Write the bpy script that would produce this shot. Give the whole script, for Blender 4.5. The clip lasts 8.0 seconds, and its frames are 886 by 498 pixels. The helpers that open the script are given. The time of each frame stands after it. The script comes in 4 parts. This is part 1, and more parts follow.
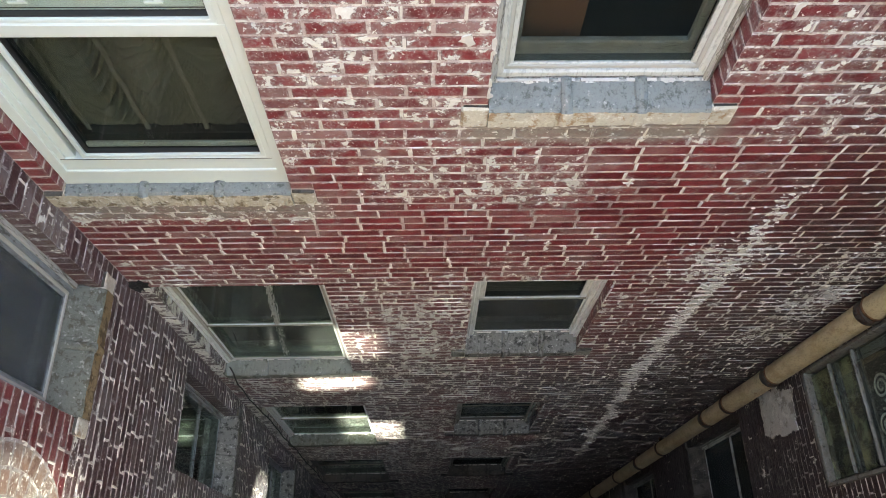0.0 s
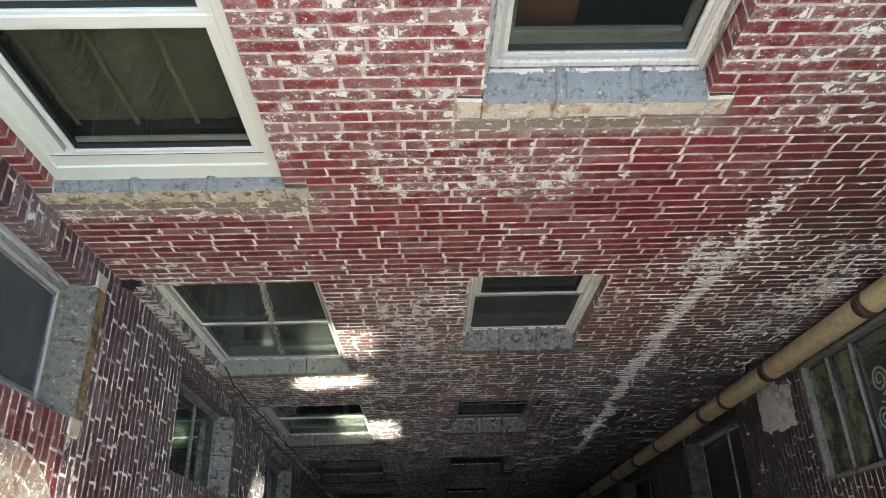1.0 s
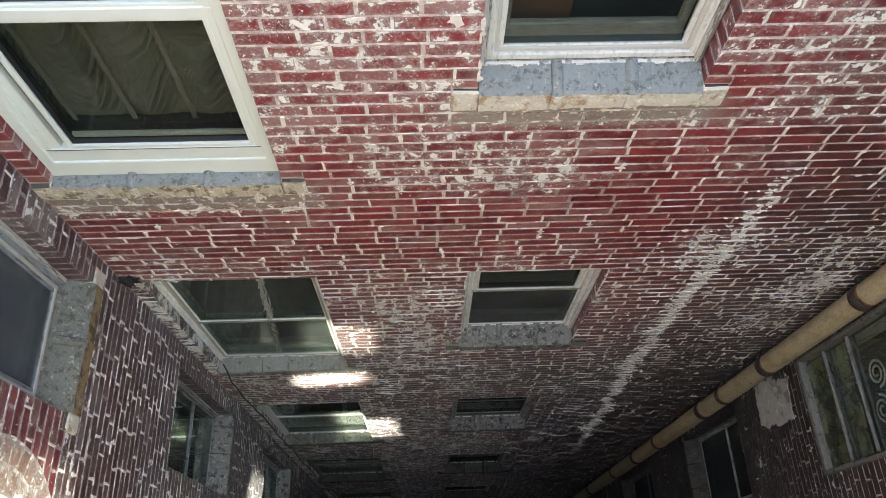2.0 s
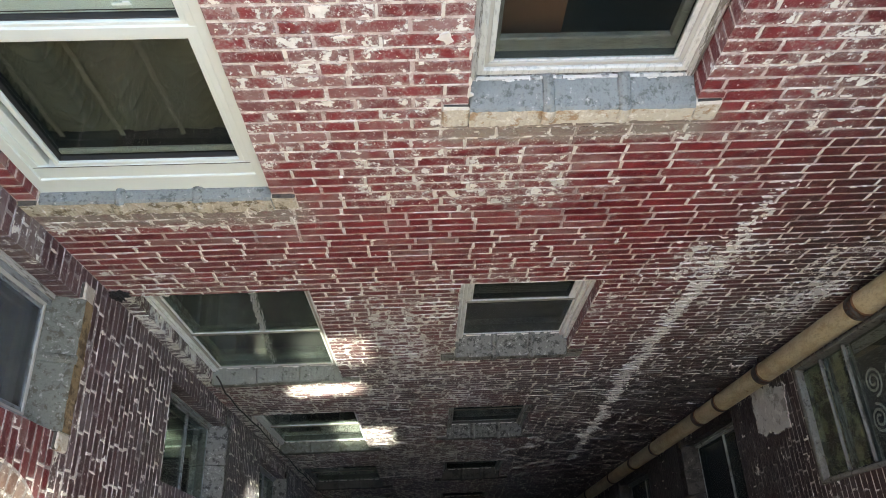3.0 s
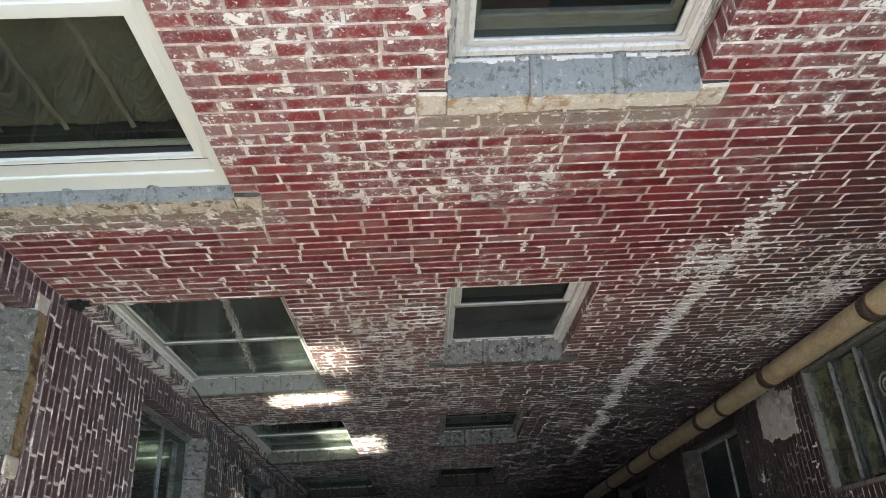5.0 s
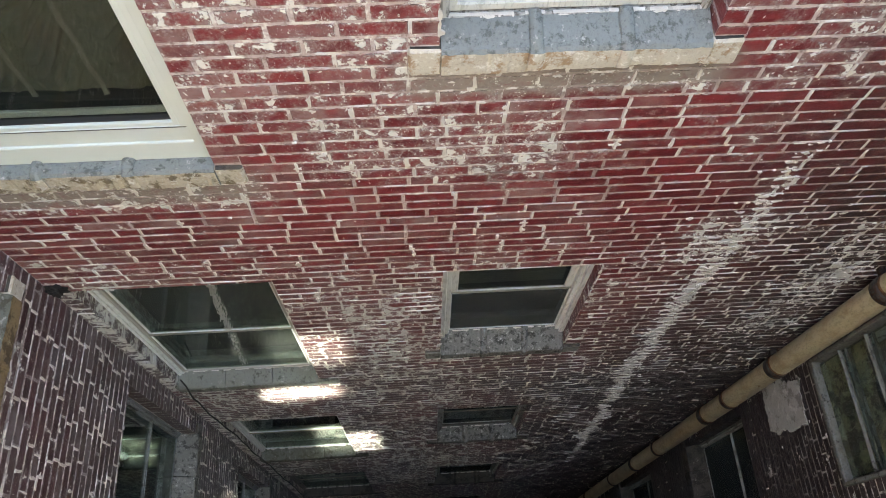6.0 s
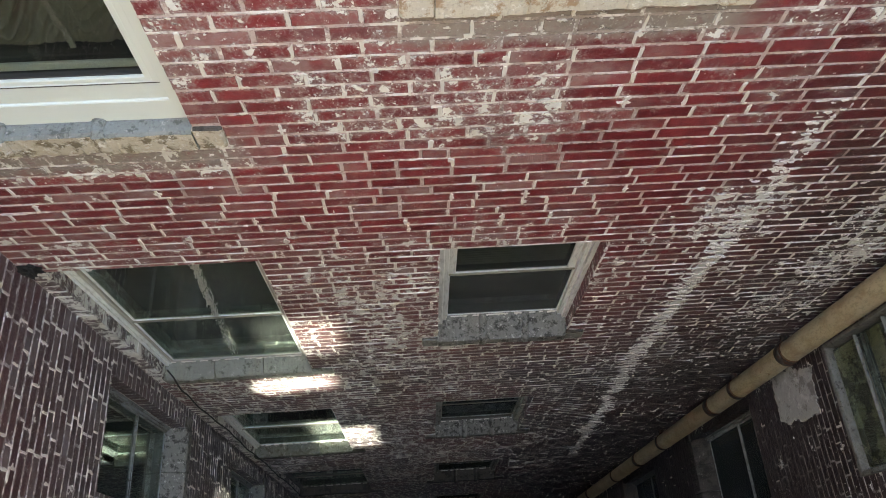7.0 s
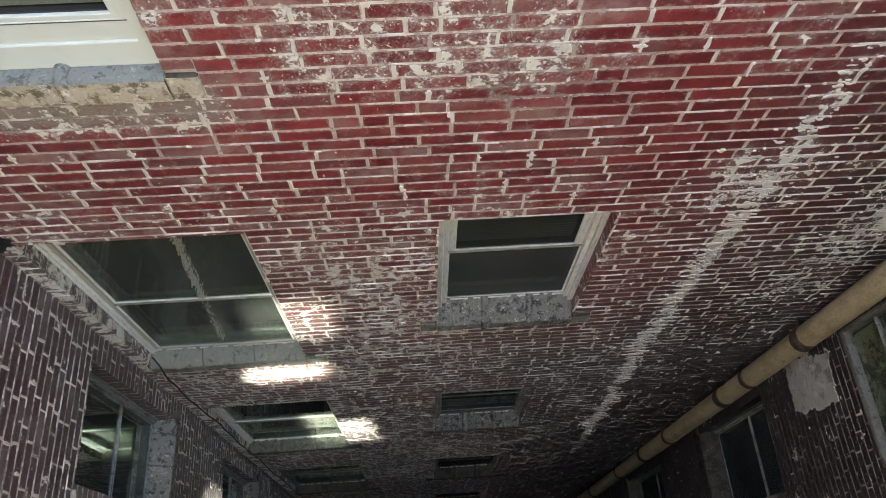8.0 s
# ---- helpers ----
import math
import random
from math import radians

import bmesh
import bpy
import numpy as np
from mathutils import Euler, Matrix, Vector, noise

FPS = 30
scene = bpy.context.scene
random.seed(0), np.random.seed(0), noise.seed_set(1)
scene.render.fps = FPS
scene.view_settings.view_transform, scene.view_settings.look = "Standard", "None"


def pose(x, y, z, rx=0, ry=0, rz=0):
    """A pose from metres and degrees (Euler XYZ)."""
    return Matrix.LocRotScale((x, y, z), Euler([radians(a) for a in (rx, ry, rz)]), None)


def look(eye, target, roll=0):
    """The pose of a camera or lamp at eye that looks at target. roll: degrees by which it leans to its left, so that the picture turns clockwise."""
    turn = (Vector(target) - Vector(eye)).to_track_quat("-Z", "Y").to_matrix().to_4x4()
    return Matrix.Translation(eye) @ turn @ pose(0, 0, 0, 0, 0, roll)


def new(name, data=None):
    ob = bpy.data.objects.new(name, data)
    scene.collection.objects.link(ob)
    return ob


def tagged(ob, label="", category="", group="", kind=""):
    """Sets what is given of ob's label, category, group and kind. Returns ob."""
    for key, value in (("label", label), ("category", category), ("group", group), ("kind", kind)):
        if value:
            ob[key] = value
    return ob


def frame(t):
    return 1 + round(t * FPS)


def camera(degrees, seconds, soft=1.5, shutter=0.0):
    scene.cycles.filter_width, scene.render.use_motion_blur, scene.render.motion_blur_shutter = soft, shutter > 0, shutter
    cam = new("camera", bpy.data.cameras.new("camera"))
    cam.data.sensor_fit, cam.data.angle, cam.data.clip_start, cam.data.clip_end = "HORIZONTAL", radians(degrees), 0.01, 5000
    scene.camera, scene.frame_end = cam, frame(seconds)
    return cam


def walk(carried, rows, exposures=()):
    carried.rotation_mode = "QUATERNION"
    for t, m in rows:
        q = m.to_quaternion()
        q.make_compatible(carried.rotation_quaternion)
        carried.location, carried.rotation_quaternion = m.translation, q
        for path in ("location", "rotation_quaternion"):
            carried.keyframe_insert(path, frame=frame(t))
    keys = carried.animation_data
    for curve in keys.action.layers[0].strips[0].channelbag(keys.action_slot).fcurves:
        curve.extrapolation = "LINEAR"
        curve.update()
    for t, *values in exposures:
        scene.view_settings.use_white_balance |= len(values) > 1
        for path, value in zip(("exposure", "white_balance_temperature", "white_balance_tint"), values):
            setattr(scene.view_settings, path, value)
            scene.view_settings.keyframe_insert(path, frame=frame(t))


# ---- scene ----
cam = camera(62.5, 8.0, soft=0.3)
PATH = [
    (0, (-0.243, -1.669, 1.845), (-0.199, -0.8, 0.044), 2.0),
    (0.5, (-0.236, -1.669, 1.812), (-0.188, -0.799, 0.011), 2.0),
    (1, (-0.236, -1.682, 1.804), (-0.182, -0.811, 0.004), 2.1),
    (1.5, (-0.236, -1.716, 1.8), (-0.18, -0.846, 0.001), 2.1),
    (3, (-0.209, -1.647, 1.794), (-0.142, -0.771, -0.003), 2.2),
    (3.5, (-0.185, -1.562, 1.798), (-0.117, -0.687, 0.0), 2.2),
    (4, (-0.163, -1.517, 1.759), (-0.092, -0.644, -0.039), 2.2),
    (4.5, (-0.145, -1.515, 1.652), (-0.072, -0.641, -0.146), 2.1),
    (6, (-0.118, -1.527, 1.343), (-0.037, -0.651, -0.453), 2.1),
    (6.5, (-0.112, -1.535, 1.238), (-0.031, -0.658, -0.557), 2.0),
    (7, (-0.107, -1.547, 1.108), (-0.022, -0.668, -0.686), 2.0),
    (7.5, (-0.101, -1.556, 0.962), (-0.016, -0.675, -0.832), 2.0),
    (8, (-0.105, -1.565, 0.835), (-0.017, -0.682, -0.957), 2.0),
]
walk(cam, [(t, look(eye, target, roll)) for t, eye, target, roll in PATH],
     exposures=[(0, 4.25, 8900, 10), (8, 4.25, 8900, 10)])

# ---- light: open sky over the shaft, sun on the wall behind the camera ----
SUN_EL, SUN_AZ = radians(49), radians(28)
world = bpy.data.worlds.new("world")
scene.world = world
world.use_nodes = True
wt = world.node_tree
sky = wt.nodes.new("ShaderNodeTexSky")
sky.sky_type, sky.sun_disc, sky.sun_elevation, sky.sun_rotation = "NISHITA", False, SUN_EL, SUN_AZ
wt.links.new(sky.outputs[0], wt.nodes["Background"].inputs[0])
wt.nodes["Background"].inputs[1].default_value = 0.15
sun = new("sun", bpy.data.lights.new("sun", "SUN"))
sun.data.energy, sun.data.angle, sun.data.color = 4.0, radians(0.5), (1.0, 0.95, 0.86)
sun_way = Vector((-math.sin(SUN_AZ) * math.cos(SUN_EL), -math.cos(SUN_AZ) * math.cos(SUN_EL), -math.sin(SUN_EL)))
sun.matrix_world = look(-sun_way * 20, (0, 0, 0))

# the shaft
X_LEFT, X_RIGHT, Y_BACK = -1.94, 2.63, -3.0
Z_TOP, Z_GROUND, STOREY = 2.5, -14.2, 2.90
COURSE, BRICK = 0.0660, 0.2125


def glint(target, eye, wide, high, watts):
    """Added lamp for sun off unseen panes behind the camera: pane-sized, narrow beam."""
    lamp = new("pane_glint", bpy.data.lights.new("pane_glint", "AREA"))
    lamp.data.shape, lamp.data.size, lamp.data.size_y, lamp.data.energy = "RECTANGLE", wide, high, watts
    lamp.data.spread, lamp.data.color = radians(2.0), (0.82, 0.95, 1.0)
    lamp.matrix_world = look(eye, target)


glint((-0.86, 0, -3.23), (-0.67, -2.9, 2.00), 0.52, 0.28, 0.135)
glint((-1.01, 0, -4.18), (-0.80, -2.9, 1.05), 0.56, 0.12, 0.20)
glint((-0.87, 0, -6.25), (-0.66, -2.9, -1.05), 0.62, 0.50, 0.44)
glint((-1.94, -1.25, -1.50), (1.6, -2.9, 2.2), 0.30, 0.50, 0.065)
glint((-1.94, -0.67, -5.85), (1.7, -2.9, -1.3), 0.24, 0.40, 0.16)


# ---- materials ----
class Nodes:
    """A short way to lay shader nodes."""

    def __init__(self, name):
        self.mat = bpy.data.materials.new(name)
        self.mat.use_nodes = True
        self.t = self.mat.node_tree
        self.bsdf = self.t.nodes["Principled BSDF"]
        self.pos = self.t.nodes.new("ShaderNodeNewGeometry")

    def put(self, socket, value):
        if isinstance(value, bpy.types.NodeSocket):
            self.t.links.new(value, socket)
        elif isinstance(value, tuple) and len(value) == 3 and socket.type == "RGBA":
            socket.default_value = (*value, 1)
        else:
            socket.default_value = value

    def math(self, op, a, b=0.0, c=None):
        n = self.t.nodes.new("ShaderNodeMath")
        n.operation = op
        self.put(n.inputs[0], a), self.put(n.inputs[1], b)
        if c is not None:
            self.put(n.inputs[2], c)
        return n.outputs[0]

    def coords(self, sx=1, sy=1, sz=1):
        n = self.t.nodes.new("ShaderNodeMapping")
        self.put(n.inputs["Vector"], self.pos.outputs["Position"])
        n.inputs["Scale"].default_value = (sx, sy, sz)
        return n.outputs[0]

    def noise(self, scale, detail=4, rough=0.55, stretch=(1, 1, 1), lift=0.0):
        n = self.t.nodes.new("ShaderNodeTexNoise")
        n.noise_dimensions = "4D"
        self.put(n.inputs["Vector"], self.coords(*stretch))
        n.inputs["W"].default_value = lift
        n.inputs["Scale"].default_value, n.inputs["Detail"].default_value, n.inputs["Roughness"].default_value = scale, detail, rough
        return n.outputs[0]

    def ramp(self, value, lo, hi, a=0.0, b=1.0):
        n = self.t.nodes.new("ShaderNodeMapRange")
        n.interpolation_type = "SMOOTHSTEP"
        self.put(n.inputs[0], value)
        for i, v in enumerate((lo, hi, a, b)):
            self.put(n.inputs[i + 1], v)
        return n.outputs[0]

    def mix(self, f, a, b):
        n = self.t.nodes.new("ShaderNodeMix")
        n.data_type = "RGBA"
        self.put(n.inputs[0], f), self.put(n.inputs[6], a), self.put(n.inputs[7], b)
        return n.outputs[2]

    def rim(self):
        """Distance in metres to the nearest end or bed of a brick."""
        far = []
        for layer in ("ends", "beds"):
            uv, both = self.t.nodes.new("ShaderNodeUVMap"), self.t.nodes.new("ShaderNodeSeparateXYZ")
            uv.uv_map = layer
            self.put(both.inputs[0], uv.outputs[0])
            far.append(self.math("MINIMUM", both.outputs[0], self.math("SUBTRACT", both.outputs[1], both.outputs[0])))
        return self.math("MINIMUM", *far)

    def axis(self, i):
        n = self.t.nodes.new("ShaderNodeSeparateXYZ")
        self.put(n.inputs[0], self.pos.outputs["Position"])
        return n.outputs[i]

    def each(self):
        """A random number for each object and each loose piece of a mesh."""
        n = self.t.nodes.new("ShaderNodeObjectInfo")
        return self.math("FRACT", self.math("ADD", n.outputs["Random"], self.pos.outputs["Random Per Island"]))

    def finish(self, colour, rough=0.6, bump=None, depth=0.003, metal=0.0, spec=0.5):
        b = self.bsdf
        self.put(b.inputs["Base Color"], colour), self.put(b.inputs["Roughness"], rough)
        b.inputs["Metallic"].default_value = metal
        b.inputs["Specular IOR Level"].default_value = spec
        if bump is not None:
            n = self.t.nodes.new("ShaderNodeBump")
            n.inputs["Distance"].default_value = depth
            n.inputs["Strength"].default_value = 1.0
            self.put(n.inputs["Height"], bump)
            self.t.links.new(n.outputs[0], b.inputs["Normal"])
        return self.mat


def near(n, axis, centre, half, soft):
    """1 within half of centre along an axis, falling to 0 over soft."""
    return n.ramp(n.math("ABSOLUTE", n.math("SUBTRACT", n.axis(axis), centre)), half, half + soft, 1.0, 0.0)


def lime(n):
    """How much old white paint and lime clings to a place: 0 to 1, in patches and one long run down the wall."""
    x, z = n.axis(0), n.axis(2)
    drift = n.math("MULTIPLY", n.math("MAXIMUM", n.math("SUBTRACT", -3.6, z), 0.0), -0.055)
    wander = n.math("MULTIPLY", n.math("SUBTRACT", n.noise(4.0, 6, 0.7), 0.5), 0.22)
    off = n.math("ABSOLUTE", n.math("SUBTRACT", n.math("ADD", n.math("ADD", x, wander), drift), 1.455))
    run = n.math("MULTIPLY", n.ramp(off, 0.015, 0.10, 1.0, 0.0), n.ramp(z, -1.0, -1.35, 0.42, 0.80))
    run = n.math("MULTIPLY", run, n.ramp(z, -9.0, -6.5, 0.5, 1.0))
    breaks = n.ramp(n.noise(3.0, 5, 0.7, lift=7), 0.36, 0.56, 0.3, 1.0)
    run = n.math("MULTIPLY", run, n.math("MAXIMUM", breaks, n.ramp(z, -1.9, -2.3)))

    def zone(x0, hx, z0, hz, k, soft=0.3):
        return n.math("MULTIPLY", n.math("MULTIPLY", near(n, 0, x0, hx, soft), near(n, 2, z0, hz, soft)), k)

    most = n.math("MULTIPLY", zone(1.42, 0.16, -1.86, 0.18, 0.62, 0.22), breaks)
    for args in ((2.17, 0.12, -2.45, 0.7, 0.60, 0.22), (1.75, 0.15, -2.0, 0.3, 0.34), (-0.45, 0.36, 0.05, 0.7, 0.47), (-0.02, 0.40, -0.92, 0.12, 0.60, 0.25),
                 (1.0, 0.16, 0.25, 0.4, 0.42), (0.4, 0.48, -0.58, 0.04, 0.46, 0.08), (-1.3, 0.6, -1.18, 0.08, 0.50, 0.12), (1.38, 0.28, -0.25, 0.32, 0.43, 0.2)):
        most = n.math("MAXIMUM", most, zone(*args))
    field = n.math("MULTIPLY", n.ramp(n.noise(0.9, 5, 0.65, lift=3.1), 0.40, 0.64), 0.30)
    # Pale bloom that grows lower down the north wall.
    low = n.math("MULTIPLY", n.ramp(z, -1.1, -2.4), n.math("MULTIPLY", n.ramp(x, 1.3, -0.2, 0.75, 1.15), n.ramp(n.noise(1.6, 5, 0.65, lift=21), 0.36, 0.62, 0.40, 0.54)))
    low = n.math("MULTIPLY", low, near(n, 1, 0, 0.15, 0.05))
    most = n.math("MULTIPLY", n.math("MAXIMUM", most, low), n.ramp(x, -1.936, -1.926))
    most = n.math("MAXIMUM", most, field)
    return n.math("MAXIMUM", most, n.math("MULTIPLY", run, near(n, 1, 0, 0.15, 0.05)))


def old_white(n, l, edge):
    """Ragged islands of old white paint, and the soft haze that it has left round them."""
    grain = n.noise(95, 6, 0.72, (1, 1, 0.75), 2)
    shape = n.math("ADD", n.noise(13, 9, 0.66, (1, 1, 0.95), 4), n.math("MULTIPLY", n.math("SUBTRACT", n.noise(2.6, 4, 0.6, lift=31), 0.5), 0.26))
    p = n.math("ADD", n.math("MULTIPLY_ADD", l, 0.29, shape), n.math("MULTIPLY", edge, 0.015))
    white = n.ramp(n.math("MULTIPLY_ADD", n.math("SUBTRACT", grain, 0.5), 0.16, p), 0.722, 0.742)
    haze = n.ramp(n.math("MULTIPLY_ADD", n.math("SUBTRACT", grain, 0.5), 0.6, n.math("MULTIPLY_ADD", edge, 0.06, p)), 0.58, 0.80)
    speck = n.ramp(n.math("MULTIPLY_ADD", l, 0.15, n.noise(48, 5, 0.65, (1, 1, 0.8), 44)), 0.69, 0.71)
    fine = n.ramp(n.math("MULTIPLY_ADD", l, 0.26, n.noise(115, 4, 0.6, (1, 1, 0.8), 47)), 0.725, 0.755)
    white = n.math("MAXIMUM", n.math("MAXIMUM", white, speck), n.math("MULTIPLY", fine, n.ramp(n.noise(5, 5, 0.65, lift=53), 0.44, 0.66, 0.0, 0.75)))
    return white, haze


def under_sills(n):
    """Grey-brown wash of dirt and old mortar on the courses below the two upper sills: 0 to 1."""
    ragged = n.math("MULTIPLY_ADD", n.math("SUBTRACT", n.noise(7, 6, 0.65, lift=71), 0.5), 0.16, n.axis(2))
    most = None
    for x0, x1, z0, z1 in ((-0.12, 0.96, -0.60, -0.46), (-1.93, -0.72, -1.22, -1.06)):
        across = n.ramp(n.math("ABSOLUTE", n.math("SUBTRACT", n.axis(0), (x0 + x1) / 2)), (x1 - x0) / 2 - 0.1, (x1 - x0) / 2 + 0.1, 1.0, 0.0)
        level = n.ramp(n.math("ABSOLUTE", n.math("SUBTRACT", ragged, (z0 + z1) / 2)), (z1 - z0) / 2 - 0.01, (z1 - z0) / 2 + 0.05, 1.0, 0.0)
        both = n.math("MULTIPLY", across, level)
        most = both if most is None else n.math("MAXIMUM", most, both)
    return n.math("MULTIPLY", most, near(n, 1, 0, 0.15, 0.05))


def dust_and_cold_light(n):
    """Blue-grey dust in patches, with the deep shaft's cold light put into its colour."""
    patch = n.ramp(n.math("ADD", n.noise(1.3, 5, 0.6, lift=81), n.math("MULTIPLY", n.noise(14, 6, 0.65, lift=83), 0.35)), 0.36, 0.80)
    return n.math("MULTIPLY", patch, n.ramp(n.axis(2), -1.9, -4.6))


def brick_material(name, dark, light, odd, bloom_tone, hazy=0.6, extra=0.0, film=0.75):
    n = Nodes(name)
    r = n.each()
    r2 = n.math("FRACT", n.math("MULTIPLY", r, 37.7))
    r3 = n.math("FRACT", n.math("MULTIPLY", r, 91.3))
    red = n.mix(n.ramp(r, 0.0, 1.0), dark, light)
    red = n.mix(n.ramp(r2, 0.80, 1.0), red, odd)
    red = n.mix(n.ramp(n.noise(9, 5, 0.6), 0.35, 0.75), red, tuple(c * 1.1 for c in dark))
    red = n.mix(n.math("MULTIPLY", n.ramp(n.noise(26, 5, 0.6, (0.45, 0.45, 1.0), 29), 0.40, 0.72), 0.40), red, tuple(c * 1.25 for c in light))
    red = n.mix(n.math("MULTIPLY", n.ramp(n.noise(65, 4, 0.6, (0.6, 0.6, 1), 11), 0.48, 0.66), 0.24), red, tuple(c * 0.5 for c in dark))
    d = n.rim()
    edge = n.ramp(d, 0.0, 0.017, 1.0, 0.0)
    l = n.math("ADD", lime(n), n.math("MULTIPLY_ADD", n.ramp(r2, 0.35, 1), 0.13, extra))
    white, haze = old_white(n, l, edge)
    side = n.ramp(n.axis(0), 0.35, 0.95, 1.0, 0.22)
    rub = n.ramp(n.math("MULTIPLY_ADD", edge, 0.17, n.noise(34, 8, 0.7, (0.7, 0.7, 1.0), 17)), 0.52, 0.80)
    pale_brick = n.math("MULTIPLY", n.math("MULTIPLY", n.ramp(r3, 0.45, 1.0), n.ramp(n.noise(6, 6, 0.65, lift=37), 0.36, 0.66)), film)
    haze = n.math("MAXIMUM", n.math("MULTIPLY", haze, hazy), n.math("MULTIPLY", side, n.math("MAXIMUM", n.math("MULTIPLY", rub, 0.5 * hazy), pale_brick)))
    grey = n.mix(n.noise(45, 6, 0.65), tuple(c * 0.7 for c in bloom_tone), bloom_tone)
    colour = n.mix(haze, red, grey)
    colour = n.mix(n.math("MULTIPLY", dust_and_cold_light(n), 0.88), colour, n.mix(n.ramp(n.noise(26, 6, 0.65, lift=85), 0.38, 0.68), (0.030, 0.027, 0.032), (0.17, 0.168, 0.185)))
    wash = n.math("MULTIPLY", under_sills(n), n.ramp(n.noise(18, 7, 0.7, lift=73), 0.30, 0.52, 0.35, 0.95))
    colour = n.mix(wash, colour, n.mix(n.noise(40, 6, 0.7, lift=74), (0.15, 0.125, 0.105), (0.36, 0.32, 0.285)))
    pale = n.mix(n.noise(50, 4, 0.6), (0.58, 0.57, 0.53), (0.84, 0.83, 0.79))
    colour = n.mix(white, colour, pale)
    ragged = n.math("MULTIPLY_ADD", n.math("SUBTRACT", n.noise(55, 8, 0.7, lift=23), 0.52), 0.020, d)
    # Thin dark line along the brick edges, broken up by noise.
    dark_edge = n.math("MULTIPLY", n.ramp(ragged, 0.0014, 0.0040, 1.0, 0.0), n.ramp(n.noise(16, 7, 0.7, lift=63), 0.46, 0.56, 0.0, 0.75))
    colour = n.mix(dark_edge, colour, (0.022, 0.014, 0.013))
    lap = n.ramp(ragged, 0.0002, 0.0014, 1.0, 0.0)
    colour = n.mix(lap, colour, n.mix(n.noise(30, 6, 0.6), tuple(c * 0.85 for c in bloom_tone), tuple(min(0.62, c * 1.7) for c in bloom_tone)))
    soot_and_shade = n.math("MULTIPLY", n.ramp(n.noise(2.4, 6, 0.7, lift=14), 0.54, 0.78), 0.45)
    # Soot by the pipe, and the dim right corner's shade put into colour.
    pipe_soot_shade = n.math("MULTIPLY", near(n, 0, 2.42, 0.3, 1.4), n.ramp(n.noise(5, 6, 0.7, lift=51), 0.35, 0.6, 0.45, 0.92))
    soot_and_shade = n.math("MAXIMUM", soot_and_shade, n.math("MULTIPLY", pipe_soot_shade, n.math("SUBTRACT", 1.0, white)))
    colour = n.mix(soot_and_shade, colour, (0.035, 0.024, 0.022))
    height = n.math("ADD", n.math("MULTIPLY", n.math("MAXIMUM", white, lap), 0.7), n.math("MULTIPLY", n.noise(130, 5, 0.65), 0.45))
    height = n.math("ADD", height, n.noise(22, 5, 0.6))
    rough = n.math("MULTIPLY_ADD", n.math("MAXIMUM", white, haze), 0.35, 0.42)
    return n.finish(colour, rough, height, 0.006)


def mortar_material(name, a, b):
    n = Nodes(name)
    l = lime(n)
    base = n.mix(n.noise(30, 6, 0.6), a, b)
    base = n.mix(n.ramp(n.noise(1.4, 4), 0.5, 0.75), base, tuple(c * 0.55 for c in a))
    base = n.mix(n.math("MULTIPLY", n.ramp(n.noise(38, 8, 0.75, lift=6), 0.50, 0.62), 0.6), base, (0.12, 0.06, 0.055))
    base = n.mix(n.math("MULTIPLY", dust_and_cold_light(n), 0.5), base, (0.24, 0.24, 0.255))
    base = n.mix(n.math("MULTIPLY", under_sills(n), 0.7), base, (0.26, 0.225, 0.195))
    white = n.ramp(n.math("ADD", n.noise(14, 8, 0.7), n.math("MULTIPLY_ADD", l, 0.24, n.ramp(n.axis(2), -0.9, -2.8, 0.0, 0.13))), 0.60, 0.68)
    colour = n.mix(white, base, (0.68, 0.66, 0.625))
    # Mortar darkened the same way by the pipe, low down: shade in colour.
    dark_mix = n.math("MULTIPLY", near(n, 0, 2.42, 0.3, 1.1), n.math("MULTIPLY", n.ramp(n.axis(2), -2.6, -4.6), n.ramp(n.noise(5, 6, 0.7, lift=51), 0.30, 0.55, 0.4, 0.9)))
    colour = n.mix(dark_mix, colour, (0.055, 0.045, 0.042))
    return n.finish(colour, 0.9, n.noise(70, 6, 0.7), 0.007)


def stone(name, base, blot, crust, amount=0.5, spread=7.0, crusty=0.5):
    """Weathered stone: soft blotches, gritty edges, and pale crumbs."""
    n = Nodes(name)
    grit = n.noise(75, 6, 0.78, lift=3)
    tone = n.mix(n.noise(4, 5, 0.6), base, tuple(c * 0.72 for c in base))
    dark = n.math("MULTIPLY_ADD", n.math("SUBTRACT", grit, 0.5), 0.35, n.noise(spread, 9, 0.7, lift=5))
    tone = n.mix(n.ramp(dark, 0.58 - 0.2 * amount, 0.68 - 0.2 * amount, 0.0, 0.92), tone, blot)
    pale = n.math("MULTIPLY_ADD", n.math("SUBTRACT", grit, 0.5), 0.5, n.noise(spread * 1.7, 9, 0.75, lift=9))
    tone = n.mix(n.ramp(pale, 0.66 - 0.2 * crusty, 0.71 - 0.2 * crusty, 0.0, 0.9), tone, crust)
    tone = n.mix(n.math("MULTIPLY", n.ramp(grit, 0.5, 0.66), 0.55), tone, tuple(c * 0.4 for c in base))
    return n.finish(tone, 0.85, n.math("ADD", grit, n.noise(25, 6, 0.7)), 0.006)


